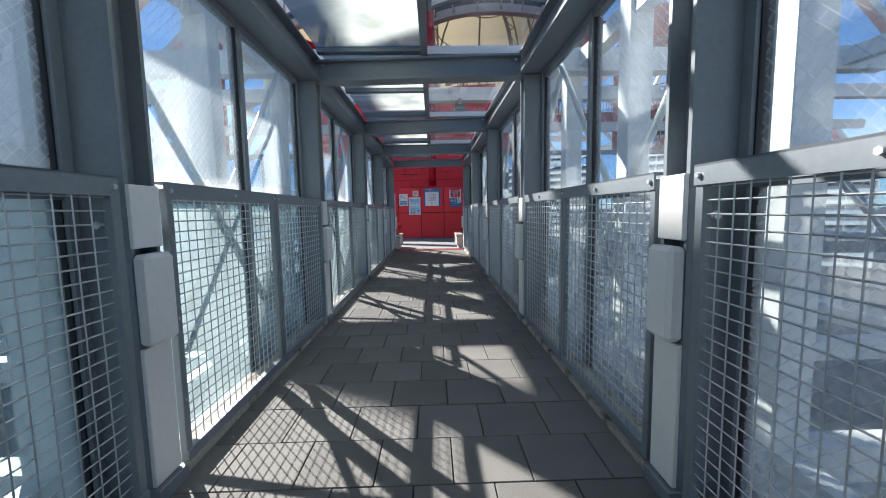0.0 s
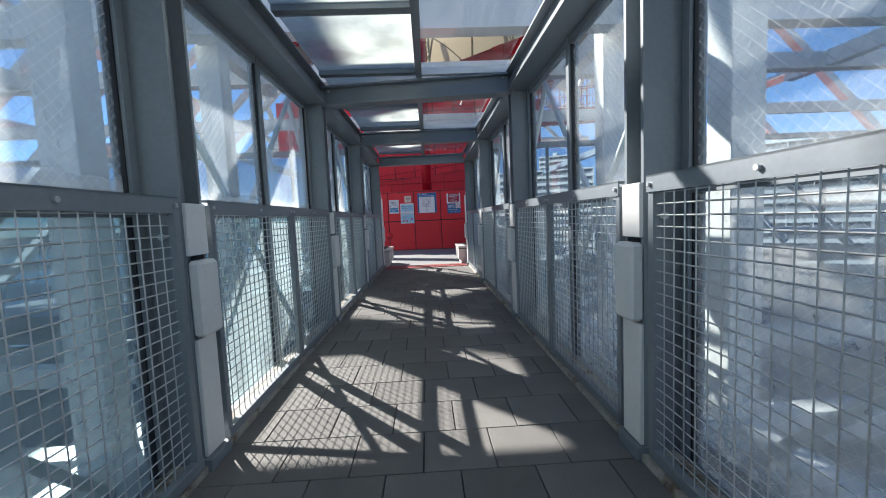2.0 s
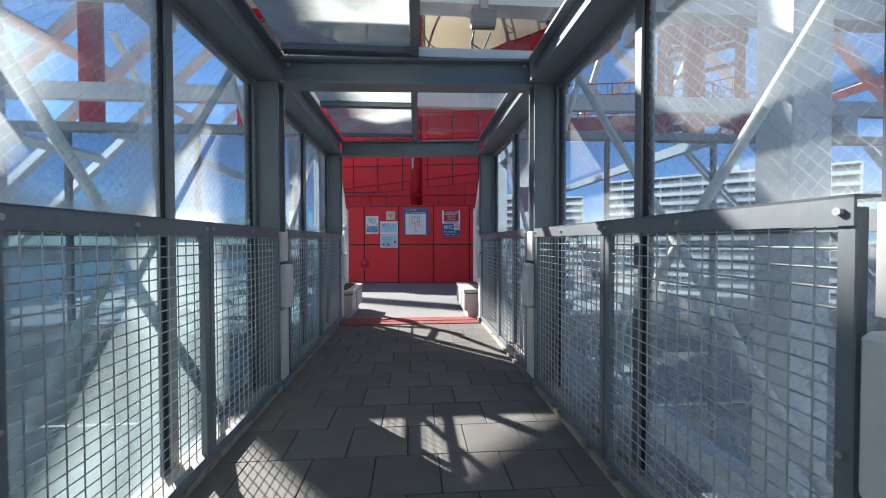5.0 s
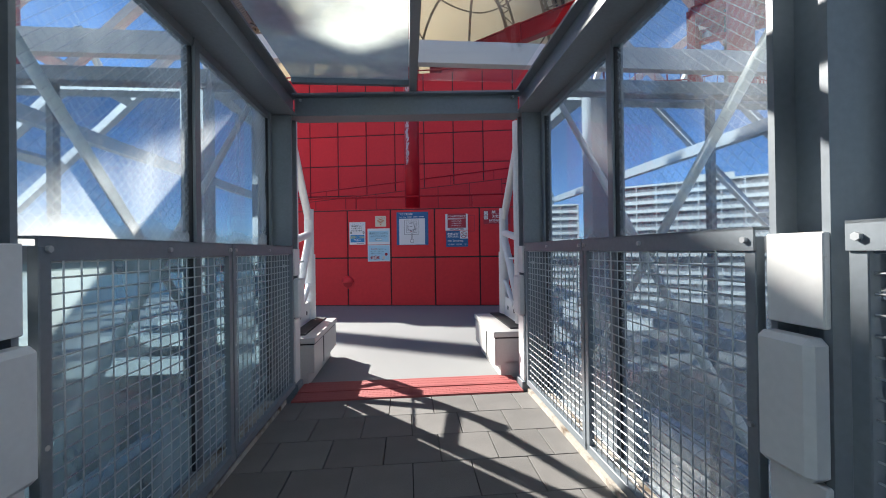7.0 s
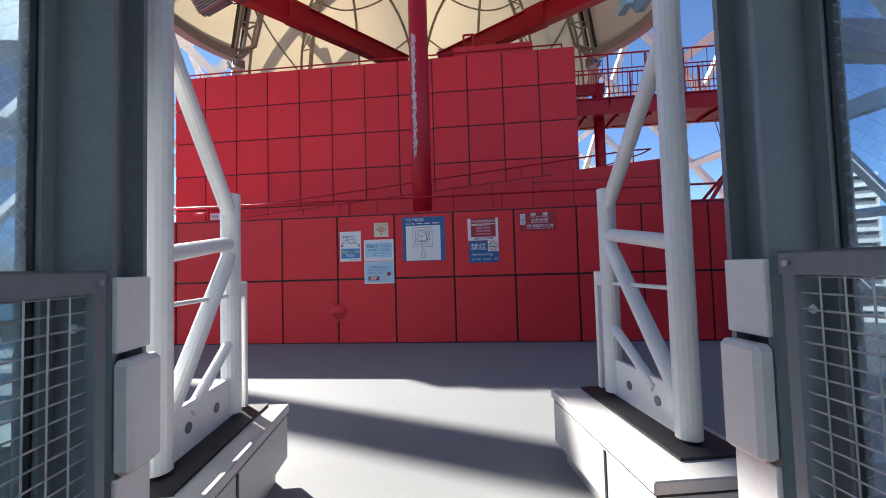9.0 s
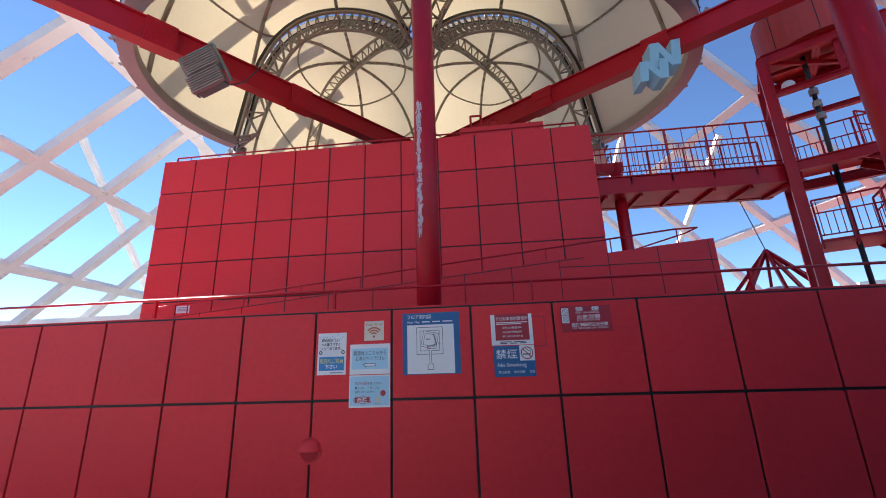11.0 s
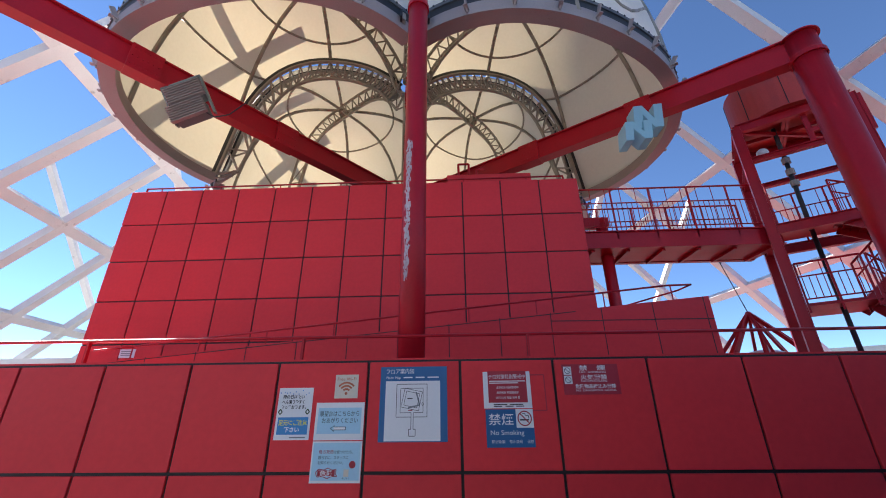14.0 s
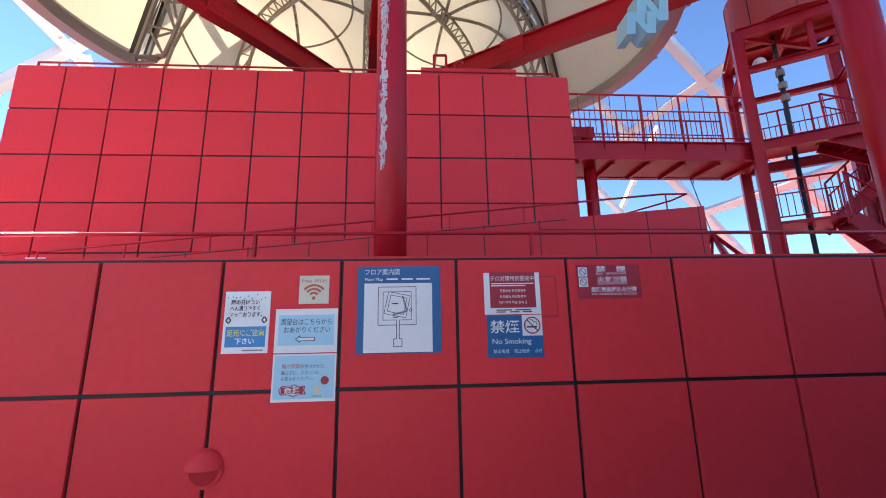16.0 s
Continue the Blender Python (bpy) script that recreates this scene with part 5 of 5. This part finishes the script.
flats("apartment_block", 78, 93, 62, 11, 9, -28, "long white apartment block with rows of balconies", 11)
flats("apartment_block", 123, 45, 60, 11, 10, -62, "white apartment block with rows of balconies", 10)
flats("apartment_block", 43, 150, 46, 11, 8, -12, "pale apartment block with balconies, far off", 9)
flats("tower_block", 62, 165, 16, 14, 17, -15, "tall pale apartment tower far off", 6)
flats("apartment_block", 112, -78, 64, 11, 13, 229, "long white apartment block with rows of balconies", 11)
flats("apartment_block", 68, -135, 60, 11, 12, 208, "pale apartment block with rows of balconies", 9)
flats("apartment_block", 160, -12, 60, 11, 13, 250, "white apartment block with rows of balconies", 10)
flats("tower_block", 75, -205, 15, 14, 17, 205, "tall pale apartment tower far off", 6)
flats("tower_block", 112, -185, 16, 14, 17, 215, "tall pale apartment tower far off", 6)
flats("apartment_block", -95, 130, 60, 12, 6, 30, "low grey harbour building far off", 12)

# ---- notices on the red wall ----
def words(name, text, x, z, size, mat, parent, width=None, y=None, bold=0.0):
    """Lettering whose left end and baseline stand at x, z on the wall."""
    cu = bpy.data.curves.new(name, "FONT")
    cu.body, cu.size, cu.offset, cu.extrude = text, size, bold, 0.0
    ob = bpy.data.objects.new(name, cu)
    scene.collection.objects.link(ob)
    dep = bpy.context.evaluated_depsgraph_get()
    me = bpy.data.meshes.new_from_object(ob.evaluated_get(dep))
    bpy.data.objects.remove(ob)
    xs = [v.co.x for v in me.vertices] or [0, 1]
    k = width / (max(xs) - min(xs)) if width else 1.0
    for v in me.vertices:
        v.co = Vector(((v.co.x - min(xs)) * k + x, (PY - 0.0098) if y is None else y, v.co.y + z))
    me.materials.clear()
    me.materials.append(M[mat])
    o = new(name, me)
    o.parent = parent
    o.matrix_parent_inverse = Matrix.Translation(-Vector(parent.location))
    return o


def sheet(name, x0, x1, z0, z1, mat, label, category="notice", tilt=0.0):
    t = thing(name, ((x0 + x1) / 2, PY - 0.004, z0), label, category)
    return part("sheet", B(x0, x1, PY - 0.006, PY - 0.0005, z0, z1), mat, t)


def patch(t, name, x0, x1, z0, z1, mat, lift=0.0):
    lift = 0.0012 if name in ("arrow_fill", "burst_fill", "figure", "plan_text", "plan_mark", "small_print") else lift
    return part(name, B(x0, x1, PY - 0.0078 - lift, PY - 0.0062 - lift, z0, z1), mat, t)


def ring(t, name, x, z, r, w, mat, a0=0, a1=360, lift=0.0):
    bm = bmesh.new()
    n = 40
    y = PY - 0.0096 - lift
    vs = [(bm.verts.new((x + (r - w / 2) * math.cos(a), y, z + (r - w / 2) * math.sin(a))), bm.verts.new((x + (r + w / 2) * math.cos(a), y, z + (r + w / 2) * math.sin(a)))) for a in (radians(a0 + (a1 - a0) * k / n) for k in range(n + 1))]
    for p, q in zip(vs, vs[1:]):
        bm.faces.new((p[0], p[1], q[1], q[0]))
    return part(name, bm, mat, t)


def line(t, name, pts, w, mat, lift=0.0):
    bm = bmesh.new()
    y = PY - 0.0100 - lift
    for (xa, za), (xb, zb) in zip(pts, pts[1:]):
        bar(bm, (xa, y, za), (xb, y, zb), w, 0.0006, (0, 1, 0))
    return part(name, bm, mat, t)


# rainy day notice
t = sheet("rain_notice", -1.91, -1.51, 1.50, 2.05, "paper", "white and blue laminated rain notice taped on the red wall")
patch(t, "blue_band", -1.885, -1.535, 1.555, 1.735, "blue_mid")
words("text", "雨の日はたい", -1.855, 1.935, 0.046, "ink", t, 0.25, bold=0.0012)
words("text", "へん滑りやすく", -1.86, 1.88, 0.046, "ink", t, 0.26, bold=0.0012)
words("text", "なっております。", -1.865, 1.825, 0.046, "ink", t, 0.29, bold=0.0012)
words("text", "足元にご注意", -1.875, 1.655, 0.062, "ink_yellow", t, 0.33, bold=0.0015)
words("text", "下さい", -1.80, 1.585, 0.058, "ink_white", t, 0.17, bold=0.0015)
patch(t, "small_print", -1.73, -1.55, 1.52, 1.532, "steel")
rnd = random.Random(11)
for k in range(10):
    x = -1.89 + 0.036 * k + rnd.uniform(-0.008, 0.008)
    z = 2.03 - rnd.uniform(0.0, 0.05)
    patch(t, "raindrop", x, x + 0.008, z - 0.014, z, "blue_mid")
for x in (-1.89, -1.575):
    line(t, "leaf_figure", [(x, 1.79), (x + 0.022, 1.82), (x + 0.044, 1.79), (x + 0.022, 1.765), (x, 1.79)], 0.012, "leaf")

# wireless notice
t = sheet("wireless_notice", -1.26, -0.99, 1.93, 2.19, "cream", "small cream wireless notice with orange rings on the red wall")
words("text", "Free Wi-Fi", -1.235, 2.125, 0.05, "ink_orange", t, 0.22)
for r in (0.045, 0.08, 0.115):
    ring(t, "wave", -1.125, 1.985, r, 0.02, "ink_orange", 40, 140)
ring(t, "dot", -1.125, 1.982, 0.008, 0.016, "ink_orange")

# arrow notice
t = sheet("arrow_notice", -1.455, -0.90, 1.495, 1.885, "paper", "white and pale blue notice with an arrow on the red wall")
patch(t, "blue_field", -1.425, -0.93, 1.56, 1.83, "paper_blue")
words("text", "展望台はこちらから", -1.405, 1.745, 0.062, "ink", t, 0.45)
words("text", "おあがりください", -1.375, 1.675, 0.06, "ink", t, 0.41)
line(t, "arrow", [(-1.27, 1.615), (-1.23, 1.645), (-1.23, 1.63), (-1.10, 1.63), (-1.10, 1.60), (-1.23, 1.60), (-1.23, 1.585), (-1.27, 1.615)], 0.006, "ink")
patch(t, "arrow_fill", -1.235, -1.103, 1.603, 1.627, "ink_white")

# bird notice
t = sheet("bird_notice", -1.455, -0.90, 1.08, 1.485, "paper", "white and pale blue staff notice taped on the red wall")
patch(t, "blue_field", -1.44, -0.915, 1.105, 1.47, "paper_blue")
words("text", "鳥の死骸", -1.375, 1.365, 0.042, "sign_red", t, 0.165)
words("text", "を見つけたら、", -1.205, 1.365, 0.036, "ink", t, 0.21)
words("text", "触らずに、スタッフに", -1.375, 1.312, 0.036, "ink", t, 0.33)
words("text", "お知らせください。", -1.375, 1.262, 0.036, "ink", t, 0.28)
line(t, "burst", [(-1.39, 1.18), (-1.36, 1.215), (-1.30, 1.205), (-1.26, 1.225), (-1.21, 1.205), (-1.165, 1.21), (-1.175, 1.175), (-1.155, 1.145), (-1.21, 1.145), (-1.26, 1.125), (-1.31, 1.145), (-1.37, 1.14), (-1.39, 1.18)], 0.008, "sign_red")
patch(t, "burst_fill", -1.37, -1.18, 1.148, 1.203, "sign_red")
words("text", "危険", -1.345, 1.15, 0.062, "ink_white", t, 0.15, y=PY - 0.0110, bold=0.001)
ring(t, "bubble", -0.995, 1.255, 0.018, 0.036, "sign_red")
patch(t, "figure", -1.085, -1.03, 1.14, 1.21, "cream")
words("text", "きけん!", -1.10, 1.118, 0.02, "ink", t, 0.075)

# floor map
t = sheet("floor_map", -0.73, 0.045, 1.47, 2.27, "blue", "blue framed floor map board fixed on the red wall", "map board")
patch(t, "white_field", -0.665, -0.035, 1.48, 2.11, "paper")
words("text", "フロア案内図", -0.66, 2.195, 0.062, "ink_white", t, 0.32)
words("text", "Floor Map", -0.66, 2.135, 0.040, "ink_white", t, 0.165)
for x, w in ((-0.46, 0.105), (-0.32, 0.105), (-0.18, 0.13)):
    patch(t, "small_print", x, x + w, 2.142, 2.156, "ink_white")
line(t, "plan_line", [(-0.535, 2.075), (-0.185, 2.075), (-0.185, 1.725), (-0.34, 1.725), (-0.34, 1.60), (-0.315, 1.60), (-0.315, 1.53), (-0.39, 1.53), (-0.39, 1.60), (-0.365, 1.60), (-0.365, 1.725), (-0.535, 1.725), (-0.535, 2.075)], 0.006, "ink")
line(t, "plan_line", [(-0.49, 2.03), (-0.23, 2.03), (-0.23, 1.77), (-0.34, 1.77), (-0.34, 1.725)], 0.005, "ink")
line(t, "plan_line", [(-0.365, 1.725), (-0.365, 1.77), (-0.49, 1.77), (-0.49, 2.03)], 0.005, "ink")
for q_ in (0.082, 0.11):
    pts = [(-0.36 + q_ * 1.32 * math.cos(radians(a)), 1.91 + q_ * 1.32 * math.sin(radians(a))) for a in (33, 123, 213, 303, 33)]
    line(t, "plan_line", pts, 0.005, "ink")
line(t, "plan_line", [(-0.31, 1.99), (-0.27, 1.85), (-0.40, 1.82)], 0.016, "steel")
patch(t, "plan_text", -0.41, -0.35, 1.915, 1.925, "ink")
patch(t, "plan_mark", -0.40, -0.35, 1.79, 1.80, "sign_red")
line(t, "plan_line", [(-0.25, 1.86), (-0.235, 1.875), (-0.22, 1.86), (-0.235, 1.845), (-0.25, 1.86)], 0.004, "ink")

# security notice
t = sheet("security_notice", 0.46, 1.00, 1.805, 2.20, "paper", "white and red security notice on the red wall")
patch(t, "red_field", 0.515, 0.955, 1.865, 2.205, "sign_red")
words("text", "テロ対策特別警戒中", 0.525, 2.125, 0.052, "ink_white", t, 0.42)
for z, x0, x1 in ((2.095, 0.53, 0.94), (2.075, 0.53, 0.86)):
    patch(t, "small_print", x0, x1, z - 0.005, z + 0.005, "ink_white")
words("text", "反恐应急 特别警戒中", 0.61, 2.015, 0.030, "ink_white", t, 0.25)
words("text", "反恐應急 特別警戒中", 0.61, 1.96, 0.030, "ink_white", t, 0.25)
words("text", "테러 대책 특별 경계 중", 0.60, 1.905, 0.030, "ink_white", t, 0.27)
for x0, x1, z in ((0.57, 0.72, 1.845), (0.75, 0.90, 1.845), (0.57, 0.66, 1.827), (0.70, 0.79, 1.827), (0.82, 0.91, 1.827)):
    patch(t, "small_print", x0, x1, z - 0.005, z + 0.005, "ink")

# no smoking plate
t = sheet("no_smoking_sign", 0.473, 1.00, 1.41, 1.795, "blue", "blue and white no smoking plate on the red wall", "sign")
patch(t, "white_field", 0.808, 0.998, 1.605, 1.797, "paper")
ring(t, "ban_ring", 0.903, 1.70, 0.073, 0.012, "sign_red")
line(t, "cigarette", [(0.85, 1.685), (0.95, 1.685)], 0.014, "ink")
line(t, "smoke", [(0.95, 1.70), (0.945, 1.73), (0.915, 1.73), (0.905, 1.75), (0.88, 1.75)], 0.007, "ink")
line(t, "ban_bar", [(0.852, 1.752), (0.954, 1.648)], 0.012, "sign_red", 0.001)
words("text", "禁煙", 0.505, 1.645, 0.125, "ink_white", t, 0.275, bold=0.001)
words("text", "No Smoking", 0.52, 1.535, 0.068, "ink_white", t, 0.365)
words("text", "禁止吸烟", 0.525, 1.455, 0.037, "ink_white", t, 0.145)
words("text", "禁止吸菸", 0.72, 1.455, 0.037, "ink_white", t, 0.145)
words("text", "금연", 0.915, 1.455, 0.037, "ink_white", t, 0.065)

# fire notice
t = sheet("fire_sign", 1.375, 2.01, 1.94, 2.27, "sign_red", "red fire safety plate with white lettering on the red wall", "sign")
for z in (2.155, 2.055):
    patch(t, "pictogram", 1.39, 1.48, z, z + 0.09, "paper")
    ring(t, "ban_ring", 1.435, z + 0.045, 0.032, 0.006, "ink")
    line(t, "ban_bar", [(1.412, z + 0.067), (1.458, z + 0.023)], 0.006, "ink")
words("text", "禁　煙", 1.57, 2.205, 0.062, "ink_white", t, 0.30, bold=0.001)
words("text", "NO  SMOKING", 1.57, 2.172, 0.029, "ink_white", t, 0.30)
words("text", "火気厳禁", 1.575, 2.105, 0.058, "ink_white", t, 0.30, bold=0.001)
words("text", "NO OPEN FLAME", 1.58, 2.075, 0.029, "ink_white", t, 0.29)
words("text", "危険物品持込み厳禁", 1.505, 2.01, 0.050, "ink_white", t, 0.455, bold=0.001)
words("text", "NO  DANGEROUS  GOODS", 1.51, 1.975, 0.028, "ink_white", t, 0.445)
# old tape outlines on the panels
for x0, x1, z0, z1 in ((0.98, 1.16, 1.78, 2.16),):
    bm = bmesh.new()
    for a, b in (((x0, z0), (x1, z0)), ((x1, z0), (x1, z1)), ((x1, z1), (x0, z1))):
        bar(bm, (a[0], PY - 0.0005, a[1]), (b[0], PY - 0.0005, b[1]), 0.012, 0.001, (0, 1, 0))
    tagged(part("tape_mark", bm, "sign_red"), "faint dark rectangle of old tape on the red panel", "tape mark")

# ---- pieces: floor tiles and wall panels ----
tile_mesh = {}
def piece(name, mesh_key, size, bevel, mat, parent, at):
    """A bevelled slab; alike pieces share one mesh."""
    key = (mesh_key, mat)
    if key not in tile_mesh:
        w, d, h = size
        bm = box(bmesh.new(), -w / 2, w / 2, -d / 2, d / 2, -h / 2, h / 2, bevel=bevel)
        me = bpy.data.meshes.new(mesh_key)
        bm.to_mesh(me)
        bm.free()
        me.materials.append(M[mat])
        tile_mesh[key] = me
    ob = new(name, tile_mesh[key])
    ob.parent = parent
    ob.matrix_parent_inverse = parent.matrix_world.inverted() if parent.type == "EMPTY" else Matrix()
    ob.location = at
    return ob


bridge_bed = bpy.data.objects["floor_bridge_bed"]
TW = 0.3667
rnd = random.Random(7)
row = 0
y = 12.29
while y > -4.4:
    off = 0.0 if row % 2 else TW / 2
    x = XL - 0.02 - off
    while x < XR + 0.02:
        a, b = max(x, XL - 0.02), min(x + TW, XR + 0.02)
        if b - a > 0.04:
            piece("tile", "tile_%d" % round((b - a) * 1000), (b - a - 0.006, TW - 0.006, 0.04), 0.002, "tile", bridge_bed, ((a + b) / 2, y - TW / 2, -0.02 + rnd.uniform(-0.0012, 0.0012)))
        x += TW
    y -= TW
    row += 1

for k in range(len(PX) - 1):
    for j in range(2):
        w, h = PW - 0.032, PZ[j + 1] - PZ[j] - 0.032
        piece("panel", "parapet_panel", (w, 0.04, h), 0.004, "red", wall, ((PX[k] + PX[k + 1]) / 2, PY + 0.02, (PZ[j] + PZ[j + 1]) / 2))
block = bpy.data.objects["wall_upper_block"]
for k in range(12):
    for j in range(6):
        zc = 7.870 - (j + 0.5) * BH
        piece("panel", "block_panel", (BW - 0.036, 0.04, BH - 0.036), 0.004, "red", block, (BX0 + (k + 0.5) * BW, BY + 0.02, zc))
for k in range(10):
    for j in range(6):
        zc = 7.870 - (j + 0.5) * BH
        ob = piece("panel", "block_panel", (BW - 0.036, 0.04, BH - 0.036), 0.004, "red", block, (BX0 + 12 * BW - 0.01, BY + (k + 0.5) * BW + 0.02, zc))
        ob.rotation_euler = (0, 0, radians(90))
